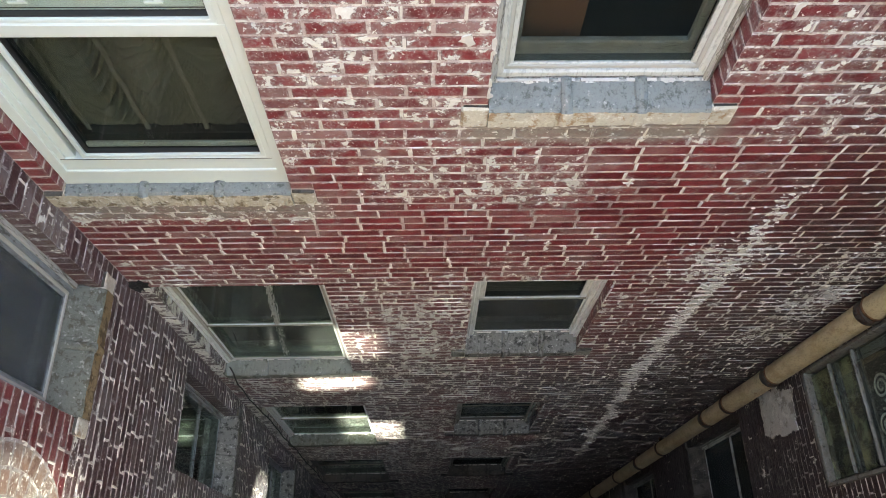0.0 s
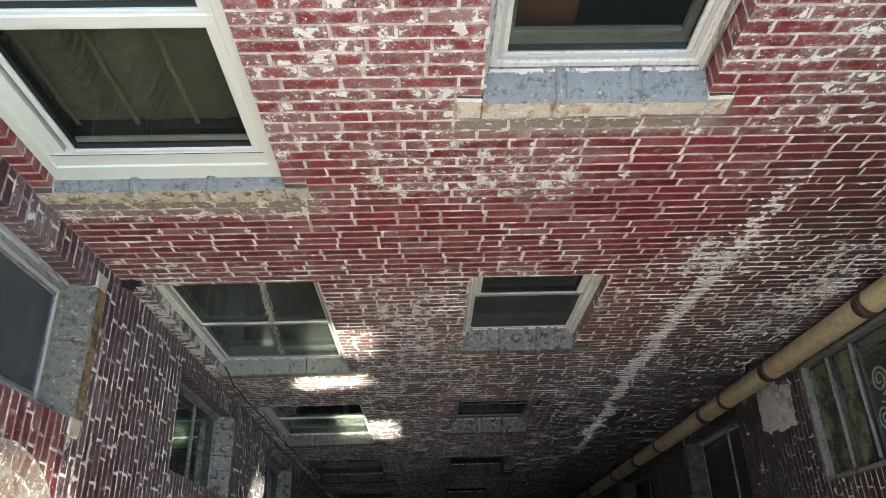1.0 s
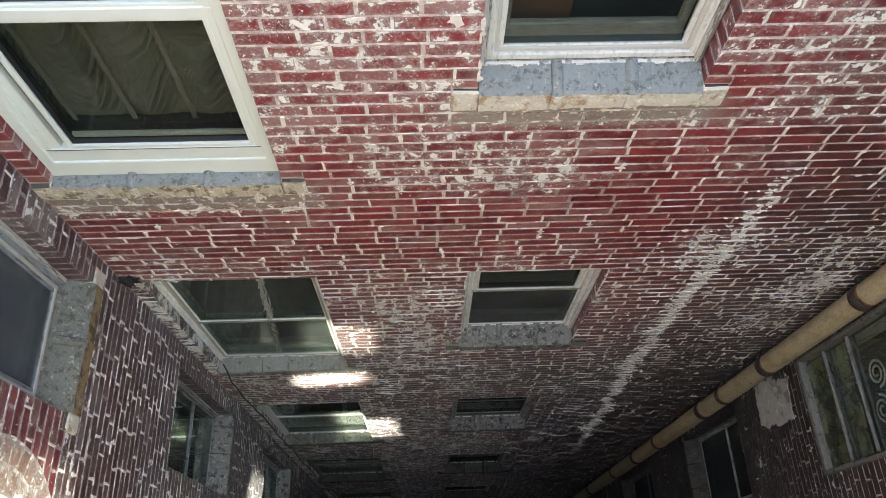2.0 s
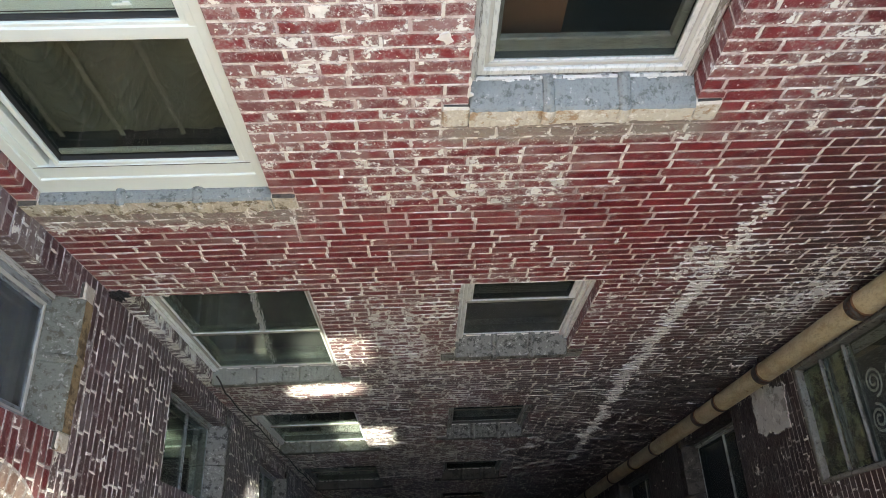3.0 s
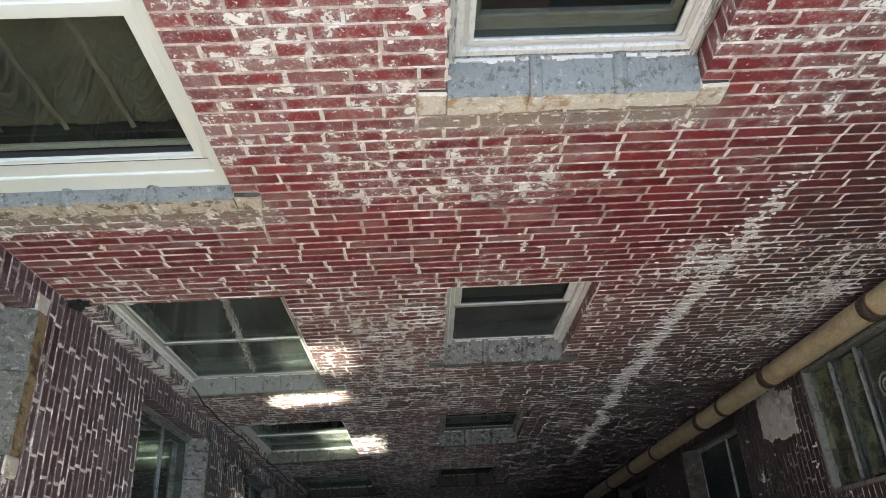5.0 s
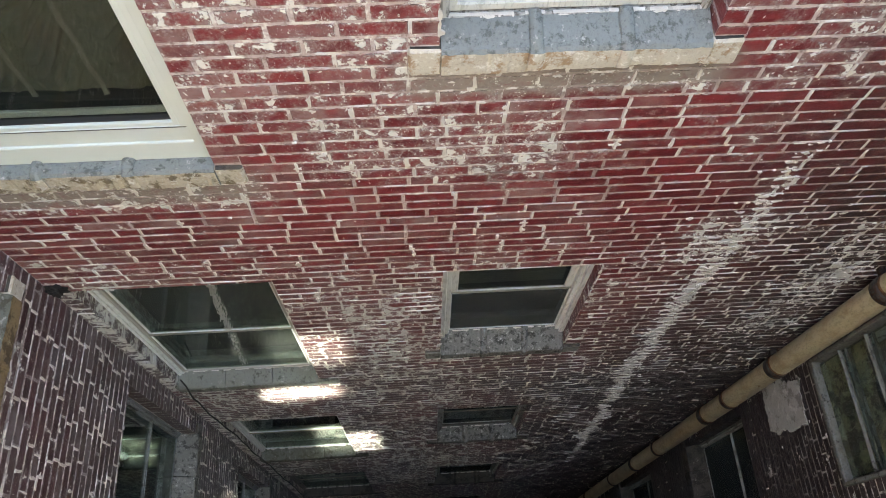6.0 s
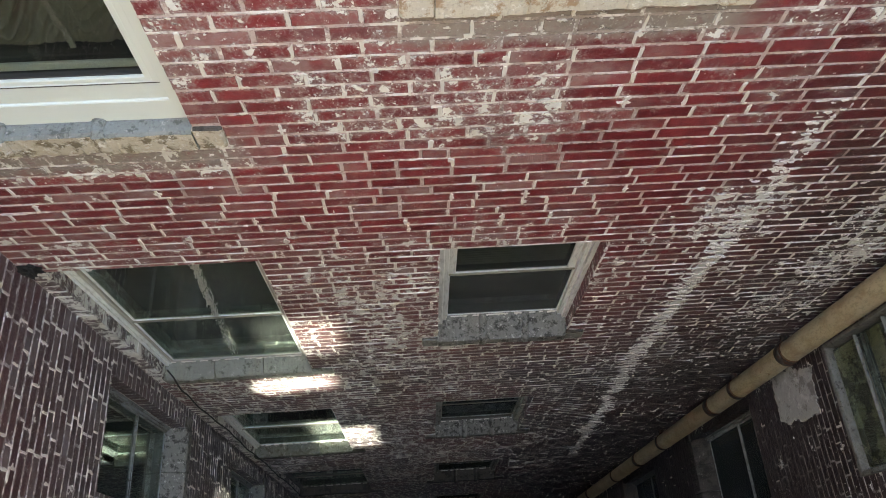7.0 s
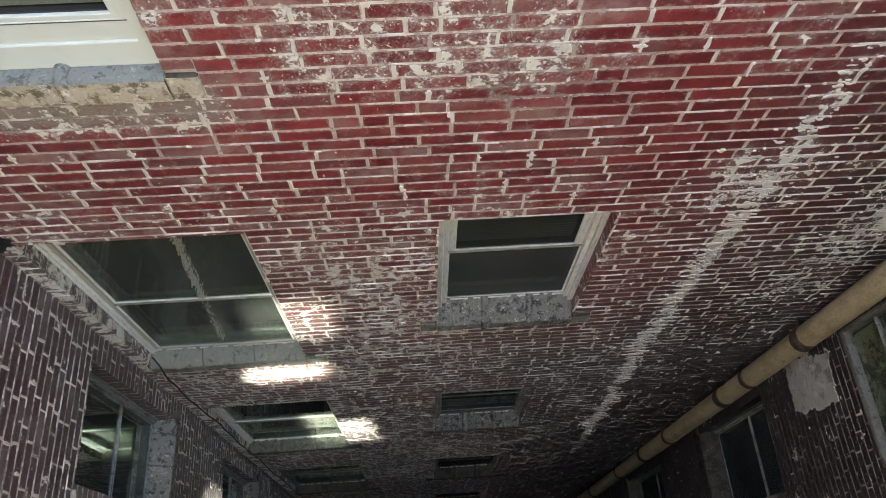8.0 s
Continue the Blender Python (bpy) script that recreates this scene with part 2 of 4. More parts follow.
def worn_paint(name, paint, under, amount=0.5, rough=0.45, scale=7.0, stretch=(1, 1, 1), dirt=(0.10, 0.09, 0.07), dark_mix=0.7):
    """Paint that has flaked off in places, with cracks, and dirt in two scales."""
    n = Nodes(name)
    flake = n.ramp(n.noise(scale, 12, 0.78, stretch, 2.3), 0.59 - 0.16 * amount, 0.62 - 0.16 * amount)
    tone = n.mix(n.noise(3.0, 5, 0.65), paint, tuple(c * 0.78 for c in paint))
    tone = n.mix(n.math("MULTIPLY", n.ramp(n.noise(11, 8, 0.75, stretch, 5), 0.44, 0.64), dark_mix), tone, dirt)
    tone = n.mix(n.math("MULTIPLY", n.ramp(n.noise(70, 5, 0.7, stretch, 8), 0.50, 0.60), 0.5), tone, tuple(c * 0.45 for c in paint))
    colour = n.mix(n.math("MULTIPLY", flake, 0.85), tone, n.mix(n.noise(60, 5, 0.7), under, tuple(c * 0.5 for c in under)))
    height = n.math("ADD", n.math("MULTIPLY", flake, -1.0), n.math("MULTIPLY", n.noise(90, 4, 0.65), 0.5))
    return n.finish(colour, n.math("MULTIPLY_ADD", flake, 0.3, rough), height, 0.002)


def plain(name, colour, rough=0.5, metal=0.0, vary=0.12, scale=6.0, depth=0.0006):
    n = Nodes(name)
    c = n.mix(n.noise(scale, 5, 0.6), tuple(v * (1 - vary) for v in colour), tuple(min(1, v * (1 + vary)) for v in colour))
    c = n.mix(n.math("MULTIPLY", n.ramp(n.noise(scale * 4, 6, 0.7, lift=4), 0.55, 0.85), 0.3), c, tuple(v * 0.55 for v in colour))
    return n.finish(c, rough, n.noise(scale * 18, 4), depth, metal)


def glass_material(name, tint=(0.82, 0.86, 0.84), base=0.05, rough=0.015, dust=0.0, shine=0.62):
    n = Nodes(name)
    t = n.t
    clear, gloss, mixed, weight = (t.nodes.new("ShaderNode" + k) for k in ("BsdfTransparent", "BsdfGlossy", "MixShader", "LayerWeight"))
    clear.inputs[0].default_value = (*tint, 1)
    gloss.inputs["Roughness"].default_value = rough
    gloss.inputs["Color"].default_value = (0.86, 1.0, 0.94, 1)
    weight.inputs["Blend"].default_value = 0.5
    facing = n.math("POWER", weight.outputs["Facing"], 3.0)
    n.put(mixed.inputs[0], n.math("MULTIPLY_ADD", facing, shine, base))
    t.links.new(clear.outputs[0], mixed.inputs[1]), t.links.new(gloss.outputs[0], mixed.inputs[2])
    film, dusty = t.nodes.new("ShaderNodeBsdfDiffuse"), t.nodes.new("ShaderNodeMixShader")
    film.inputs["Color"].default_value = (0.22, 0.24, 0.23, 1)
    n.put(dusty.inputs[0], n.math("MULTIPLY", n.ramp(n.noise(6, 8, 0.7, (1, 1, 0.5)), 0.3, 0.75, 0.5, 1.5), dust))
    t.links.new(mixed.outputs[0], dusty.inputs[1]), t.links.new(film.outputs[0], dusty.inputs[2])
    t.links.new(dusty.outputs[0], t.nodes["Material Output"].inputs[0])
    return n.mat


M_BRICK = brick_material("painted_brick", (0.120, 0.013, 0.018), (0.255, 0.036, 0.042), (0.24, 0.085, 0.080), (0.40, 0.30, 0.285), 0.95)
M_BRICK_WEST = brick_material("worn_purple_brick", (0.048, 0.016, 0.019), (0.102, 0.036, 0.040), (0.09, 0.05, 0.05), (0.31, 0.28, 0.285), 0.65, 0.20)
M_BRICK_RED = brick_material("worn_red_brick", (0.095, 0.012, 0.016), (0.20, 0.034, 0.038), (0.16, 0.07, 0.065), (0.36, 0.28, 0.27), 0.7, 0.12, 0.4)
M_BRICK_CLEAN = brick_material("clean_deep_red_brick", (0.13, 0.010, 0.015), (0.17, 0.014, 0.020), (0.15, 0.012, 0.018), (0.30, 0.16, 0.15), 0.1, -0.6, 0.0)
M_BRICK_EAST = brick_material("dark_brown_brick", (0.040, 0.012, 0.010), (0.085, 0.026, 0.021), (0.07, 0.045, 0.035), (0.15, 0.125, 0.11), 0.35)
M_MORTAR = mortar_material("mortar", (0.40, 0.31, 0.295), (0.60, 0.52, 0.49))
M_MORTAR_EAST = mortar_material("dark_mortar", (0.11, 0.09, 0.08), (0.23, 0.20, 0.175))
M_BEAD = mortar_material("joint_bead", (0.47, 0.40, 0.385), (0.72, 0.655, 0.625))
M_BEAD_WEST = mortar_material("grey_joint_bead", (0.30, 0.26, 0.255), (0.54, 0.50, 0.485))
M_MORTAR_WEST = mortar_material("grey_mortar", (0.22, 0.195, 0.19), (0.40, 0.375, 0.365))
M_LUMP = plain("white_mortar", (0.64, 0.615, 0.57), 0.9, vary=0.3, scale=20, depth=0.004)
M_PVC = plain("white_plastic", (0.58, 0.635, 0.605), 0.6, vary=0.04, scale=2.5)
M_WHITE = worn_paint("flaking_white_paint", (0.78, 0.80, 0.79), (0.24, 0.24, 0.23), -0.2, 0.7, 30, (1, 1, 0.2), dirt=(0.16, 0.165, 0.16), dark_mix=0.18)
M_SASH = worn_paint("off_white_sash_paint", (0.60, 0.61, 0.585), (0.30, 0.29, 0.27), -0.7, 0.8, 60, (1, 1, 0.3), dark_mix=0.1)
# Near-black for parts inside the panes, whose dimness is put into the colour.
M_INNER = plain("dark_inner_tone", (0.05, 0.05, 0.045), 0.6)
M_BARE = worn_paint("weathered_casing", (0.53, 0.52, 0.485), (0.17, 0.15, 0.13), 0.45, 0.7, 46, (1, 1, 0.13), dark_mix=0.6)
M_BLUE_FRAME = worn_paint("blue_grey_frame_paint", (0.27, 0.31, 0.33), (0.12, 0.12, 0.115), 0.3, 0.55, 24, (1, 1, 0.3))
M_DULL = worn_paint("grey_window_paint", (0.40, 0.43, 0.41), (0.17, 0.16, 0.14), 0.3, 0.55, 24, (1, 1, 0.3))
M_METAL = plain("storm_frame_aluminium", (0.40, 0.39, 0.36), 0.85, 0.0, 0.08, 8)
M_BLUE_SILL = stone("blue_grey_sill_lead", (0.255, 0.28, 0.27), (0.10, 0.11, 0.105), (0.44, 0.43, 0.41), 0.35, 26, 0.35)
M_CREAM_SILL = stone("cream_stained_stone", (0.62, 0.575, 0.48), (0.34, 0.22, 0.13), (0.72, 0.70, 0.64), 0.36, 16, 0.6)
M_RUBBLE = stone("broken_cream_stone", (0.55, 0.50, 0.40), (0.13, 0.10, 0.06), (0.72, 0.70, 0.64), 0.5, 16, 0.6)
M_STONE_SILL = stone("grey_stone_sill", (0.22, 0.225, 0.21), (0.035, 0.037, 0.035), (0.50, 0.50, 0.475), 0.45, 21, 0.45)
M_BROWN_EDGE = stone("brown_stained_sill_edge", (0.30, 0.22, 0.12), (0.08, 0.055, 0.03), (0.40, 0.34, 0.24), 0.6, 10, 0.4)
# Dark sill and frame copies: shade low in the shaft put into colour.
M_DARK_SILL = stone("sooty_shaded_sill", (0.09, 0.082, 0.07), (0.03, 0.027, 0.022), (0.24, 0.23, 0.20), 0.5, 9, 0.3)
M_DARK_FRAME = worn_paint("shaded_frame_paint", (0.19, 0.20, 0.19), (0.06, 0.055, 0.05), 0.3, 0.7, 24, (1, 1, 0.3))
M_MOSS_SILL = stone("mossy_stone_sill", (0.165, 0.172, 0.148), (0.075, 0.073, 0.05), (0.33, 0.33, 0.30), 0.48, 22, 0.5)
M_GLASS = glass_material("window_glass", dust=0.018)
# The pane's grey-green reflection is put into this tint and film.
M_GLASS_GREEN = glass_material("green_reflection_glass", (0.62, 0.70, 0.64), 0.05, 0.05, 0.16, 0.5)
M_GLASS_DIM = glass_material("dusty_window_glass", (0.60, 0.63, 0.64), 0.03, 0.15, 0.085, 0.22)
M_SOUTH = plain("grey_green_stucco", (0.10, 0.105, 0.09), 0.9, vary=0.25, scale=1.5, depth=0.004)
M_GLASS_CLEAR = glass_material("clear_window_glass", (0.86, 0.89, 0.87), 0.03, 0.02, 0.012, 0.25)
M_GLASS_LOWER = glass_material("smoky_lower_glass", (0.70, 0.71, 0.67), 0.03, 0.02, 0.02, 0.2)
M_GLASS_SCREEN = glass_material("dusty_insect_screen_glass", (0.45, 0.48, 0.51), 0.03, 0.25, 0.21, 0.2)
M_INNER_SASH = worn_paint("grey_inner_sash_paint", (0.20, 0.195, 0.175), (0.10, 0.09, 0.08), 0.0, 0.7, 30, (0.3, 1, 1), dark_mix=0.4)
M_GLASS_WEST = glass_material("dusty_blue_glass", (0.66, 0.70, 0.76), 0.03, 0.3, 0.17, 0.12)
M_CASING = worn_paint("peeling_white_casing_paint", (0.86, 0.90, 0.90), (0.36, 0.36, 0.34), -0.05, 0.7, 18, (1, 1, 0.35), dirt=(0.40, 0.42, 0.41), dark_mix=0.15)
M_PALE_SILL = stone("pale_green_grey_sill", (0.27, 0.285, 0.255), (0.09, 0.095, 0.08), (0.46, 0.46, 0.43), 0.32, 14, 0.35)
M_RAIL = worn_paint("weathered_rail_paint", (0.30, 0.29, 0.245), (0.12, 0.11, 0.09), 0.2, 0.7, 40, (0.3, 1, 1))
# Near-black plaster: the rooms' lack of light is put into the colour.
M_ROOM = plain("unlit_room_plaster", (0.05, 0.05, 0.047), 0.9, vary=0.2)
M_PIPE = worn_paint("cream_pipe_paint", (0.54, 0.45, 0.28), (0.36, 0.23, 0.12), -0.15, 0.45, 9, (1, 1, 0.5), dirt=(0.30, 0.20, 0.10))
M_RUST_STAIN = worn_paint("orange_rust_stain", (0.26, 0.12, 0.05), (0.12, 0.055, 0.03), 0.4, 0.8, 22)
M_RUST = worn_paint("rusty_black_collar", (0.035, 0.026, 0.022), (0.10, 0.045, 0.025), 0.5, 0.7, 20)
M_CABLE = plain("black_cable_rubber", (0.02, 0.02, 0.02), 0.6)
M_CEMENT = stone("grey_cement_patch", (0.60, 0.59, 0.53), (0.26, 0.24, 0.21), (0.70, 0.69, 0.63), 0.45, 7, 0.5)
M_GROUND = plain("dirty_concrete", (0.11, 0.10, 0.09), 0.95, vary=0.3, scale=2, depth=0.01)


# ---- builders ----
def mesh_of(name, verts, faces, mats):
    me = bpy.data.meshes.new(name)
    me.from_pydata(verts, [], faces)
    for m in mats if isinstance(mats, (list, tuple)) else [mats]:
        me.materials.append(m)
    me.update()
    return me


def part(name, bm, material, parent, label=""):
    me = bpy.data.meshes.new(name)
    bm.normal_update()
    bm.to_mesh(me)
    bm.free()
    for m in material if isinstance(material, (list, tuple)) else [material]:
        me.materials.append(m)
    ob = new(name, me)
    ob.parent = parent
    return tagged(ob, label)


def thing(name, m, label, category, group="", kind=""):
    ob = new(name)
    ob.empty_display_size = 0.1
    ob.matrix_world = m
    return tagged(ob, label, category, group, kind)


def bar(bm, u0, u1, w0, w1, v0, v1, bevel=0.004):
    """A bevelled bar between two corners: u along the wall, w into it, v up."""
    made = bmesh.ops.create_cube(bm, size=1.0)["verts"]
    for v in made:
        v.co = ((u0 + u1) / 2 + v.co.x * (u1 - u0), (w0 + w1) / 2 + v.co.y * (w1 - w0), (v0 + v1) / 2 + v.co.z * (v1 - v0))
    if bevel:
        edges = {e for v in made for e in v.link_edges}
        bmesh.ops.bevel(bm, geom=list(edges), offset=bevel, segments=1, affect="EDGES")
    return bm


def ring(u0, u1, v0, v1, wide, w0, w1, bevel=0.005, foot=None, head=None):
    """A mitred frame round an opening, its outer edge at u0..u1, v0..v1, with a chamfered inner lip."""
    foot, head = foot or wide, head or wide
    out = [(u0, v0), (u1, v0), (u1, v1), (u0, v1)]
    inn = [(u0 + wide, v0 + foot), (u1 - wide, v0 + foot), (u1 - wide, v1 - head), (u0 + wide, v1 - head)]

    def step(a, b, d):
        return [(p[0] + (q[0] - p[0]) * d / max(1e-6, math.hypot(q[0] - p[0], q[1] - p[1])),
                 p[1] + (q[1] - p[1]) * d / max(1e-6, math.hypot(q[0] - p[0], q[1] - p[1]))) for p, q in zip(a, b)]

    loops = [(out, w1), (out, w0 + bevel), (step(out, inn, bevel * 1.4), w0), (step(inn, out, bevel * 1.4), w0), (inn, w0 + bevel), (inn, w1)]
    bm = bmesh.new()
    rows = [[bm.verts.new((u, w, v)) for u, v in loop] for loop, w in loops]
    for a, b in zip(rows, rows[1:] + rows[:1]):
        for i in range(4):
            bm.faces.new((a[i], a[(i + 1) % 4], b[(i + 1) % 4], b[i]))
    return bm


def pane(u0, u1, v0, v1, w, thick=0.004):
    return bar(bmesh.new(), u0, u1, w, w + thick, v0, v1, 0)


def rough_edges(bm, amount, seed):
    """Small uneven shifts of all corners, for worn stone and old paint."""
    rnd = random.Random(seed)
    for v in bm.verts:
        v.co += Vector([rnd.uniform(-amount, amount) for _ in range(3)])
    return bm


FACES = {
    "north": Matrix.Identity(4),
    "west": Matrix.Translation((X_LEFT, 0, 0)) @ Matrix.Rotation(radians(90), 4, "Z"),
    "east": Matrix.Translation((X_RIGHT, 0, 0)) @ Matrix.Rotation(radians(-90), 4, "Z"),
    "south": Matrix.Translation((0, Y_BACK, 0)) @ Matrix.Rotation(radians(180), 4, "Z"),
}


def solid_wall(name, face, u0, u1, v0, v1, holes, label, material=M_MORTAR, thick=0.30):
    """A wall with thickness and openings that go through it: a mesh of cells, closed at every opening."""
    us = sorted({u0, u1, *(h[0] for h in holes), *(h[1] for h in holes)})
    vs = sorted({v0, v1, *(h[2] for h in holes), *(h[3] for h in holes)})
    us, vs = [u for u in us if u0 <= u <= u1], [v for v in vs if v0 <= v <= v1]
    nu, nv = len(us) - 1, len(vs) - 1

    def full(i, j):
        if not (0 <= i < nu and 0 <= j < nv):
            return False
        cu, cv = (us[i] + us[i + 1]) / 2, (vs[j] + vs[j + 1]) / 2
        return not any(h[0] < cu < h[1] and h[2] < cv < h[3] for h in holes)

    bm = bmesh.new()
    for i in range(nu):
        for j in range(nv):
            if not full(i, j):
                continue
            a, b, c, d = us[i], us[i + 1], vs[j], vs[j + 1]
            quads = [[(a, 0, c), (b, 0, c), (b, 0, d), (a, 0, d)], [(a, thick, c), (a, thick, d), (b, thick, d), (b, thick, c)]]
            if not full(i - 1, j):
                quads.append([(a, 0, c), (a, 0, d), (a, thick, d), (a, thick, c)])
            if not full(i + 1, j):
                quads.append([(b, 0, c), (b, thick, c), (b, thick, d), (b, 0, d)])
            if not full(i, j - 1):
                quads.append([(a, 0, c), (a, thick, c), (b, thick, c), (b, 0, c)])
            if not full(i, j + 1):
                quads.append([(a, 0, d), (b, 0, d), (b, thick, d), (a, thick, d)])
            for q in quads:
                bm.faces.new([bm.verts.new(p) for p in q])
    bmesh.ops.remove_doubles(bm, verts=bm.verts, dist=1e-5)
    ob = part(name, bm, material, None)
    ob.matrix_world = FACES[face]
    return tagged(ob, label, "wall", kind="structure")


def courses(u0, u1, v0, v1, cuts, seed):
    """Bricks of a running bond with odd half bricks: u0, u1, v0, v1 of each, cut round the openings, and the open ends between them."""
    rnd = random.Random(seed)
    bricks, joints = [], []
    k = 0
    v = v0
    while v + 0.03 < v1:
        lo, hi = v + 0.0045, v + COURSE - 0.0045
        blocks, low, high = [], lo, hi
        for a, b, c, d in cuts:
            if hi > c and lo < d:
                below, above = (lo, c - 0.003), (d + 0.003, hi)
                rest = below if c - lo > hi - d else above
                blocks.append((a, b, rest if rest[1] - rest[0] > 0.012 else None))
        free, at = [], u0
        for a, b, rest in sorted(blocks, key=lambda q: q[0]):
            if a > at:
                free.append((at, a, lo, hi))
            if rest:
                free.append((a, b, *rest))
            at = max(at, b)
        if at < u1:
            free.append((at, u1, lo, hi))
        for a, b, low, high in free:
            u = a
            first = True
            while u < b - 0.004:
                length = BRICK - 0.0095 + rnd.uniform(-0.006, 0.006)
                if first:
                    shift = (BRICK / 2 if k % 2 else 0) + rnd.uniform(-0.02, 0.02)
                    length = length - shift if length - shift > 0.05 else length
                elif rnd.random() < 0.1:
                    length = BRICK / 2 - 0.011
                first = False
                end = min(b, u + length)
                if b - end < 0.045:
                    end = b
                bricks.append((u, end, low, high))
                if end < b:
                    joints.append((end + 0.0045, low, high))
                u = end + 0.009 + rnd.uniform(-0.001, 0.003)
        v += COURSE
        k += 1
    return bricks, joints


BOX_FACES = [(0, 1, 2, 3)] + [(i, 4 + i, 4 + (i + 1) % 4, (i + 1) % 4) for i in range(4)] + [(4 + i, 8 + i, 8 + (i + 1) % 4, 4 + (i + 1) % 4) for i in range(4)]


def brick_points(u0, u1, v0, v1, rnd, back=0.095):
    """Twelve corners of one brick with a worn front."""
    c, proud = 0.0016, -0.0012 - rnd.uniform(0, 0.0014)
    if rnd.random() < 0.012:
        proud = -0.0004
    j = lambda a: rnd.uniform(-a, a)
    tip, lean = j(0.0007), j(0.0007)
    ring_uv = [(u0, v0), (u1, v0), (u1, v1), (u0, v1)]
    mid = [(u0 + u1) / 2, (v0 + v1) / 2]
    front, edge, rear = [], [], []
    for u, v in ring_uv:
        su, sv = (1 if u < mid[0] else -1), (1 if v < mid[1] else -1)
        e = (u + su * abs(j(0.0025)), v + sv * abs(j(0.002)))
        w = proud - su * lean - sv * tip
        front.append((e[0] + su * (c + abs(j(0.003))), w, e[1] + sv * (c + abs(j(0.002)))))
        edge.append((e[0], w + c, e[1]))
        rear.append((e[0], back, e[1]))
    return front + edge + rear


def mark_edges(me):
    """Two maps on each brick: how far a corner lies from one end and one bed, and the brick's length and height."""
    co = np.array([v.co for v in me.vertices]).reshape(-1, 12, 3)
    at = np.array([loop.vertex_index for loop in me.loops])
    for layer, axis, sides in (("ends", 0, (6, 8)), ("beds", 2, (5, 7))):
        low, high = co[:, :, axis].min(1, keepdims=True), co[:, :, axis].max(1, keepdims=True)
        pairs = np.stack([co[:, :, axis] - low, np.broadcast_to(high - low, co.shape[:2])], -1).reshape(-1, 2)
        uv = pairs[at].reshape(-1, 9, 4, 2)
        uv[:, sides] = (0.05, 0.10)
        me.uv_layers.new(name=layer).data.foreach_set("uv", uv.ravel())
    return me


def lay_bricks(wall, bricks, near_stretch, seed, look_like, count=300):
    """Bricks of a wall: those in the near stretch as pieces of their own, the rest in one mesh."""
    rnd = random.Random(seed)
    u0, u1, v0, v1 = near_stretch
    inside = [b for b in bricks if u0 < (b[0] + b[1]) / 2 < u1 and v0 < b[2] < v1][:count]
    chosen = set(inside)
    verts, faces = [], []
    for b in bricks:
        if b in chosen:
            continue
        base = len(verts)
        verts += brick_points(*b, rnd)
        faces += [tuple(base + i for i in f) for f in BOX_FACES]
    rest = new("brickwork", mark_edges(mesh_of("brickwork", verts, faces, look_like)))
    rest.parent = wall
    tagged(rest, "courses of dark red painted brick with worn edges", kind="stuff")
    shapes = {}
    for b in inside:
        size = (round((b[1] - b[0]) / 0.012), round((b[3] - b[2]) / 0.006), rnd.randrange(3))
        long, high = size[0] * 0.012, size[1] * 0.006
        if size not in shapes:
            shapes[size] = mark_edges(mesh_of("brick", brick_points(-long / 2, long / 2, -high / 2, high / 2, rnd), BOX_FACES, look_like))
        ob = new("brick", shapes[size])
        ob.parent = wall
        ob.location = ((b[0] + b[1]) / 2, 0, (b[2] + b[3]) / 2)
        ob.scale = ((b[1] - b[0]) / long, 1, (b[3] - b[2]) / high)


def chip(verts, faces, rnd, u, v, wide, high, skin, square=1.0):
    """One ragged flat chip, standing a little proud of the wall; a lower square gives squarer corners."""
    base, k = len(verts), rnd.randrange(11, 17)
    lean = rnd.uniform(-0.12, 0.12)
    bend = lambda c: math.copysign(abs(c) ** square, c)
    for i in range(k):
        t, q = 2 * math.pi * i / k, rnd.uniform(0.45, 1.3) if square == 1.0 else rnd.uniform(0.72, 1.2)
        verts.append((u + wide * q * bend(math.cos(t)) + lean * high * math.sin(t), skin + rnd.uniform(0, 0.001), v + high * q * bend(math.sin(t))))
    for i in range(k):
        p = verts[base + i]
        verts.append((p[0] + (p[0] - u) * 0.06, 0.001, p[2] + (p[2] - v) * 0.06))
    faces += [tuple(base + i for i in range(k))] + [(base + i, base + k + i, base + k + (i + 1) % k, base + (i + 1) % k) for i in range(k)]


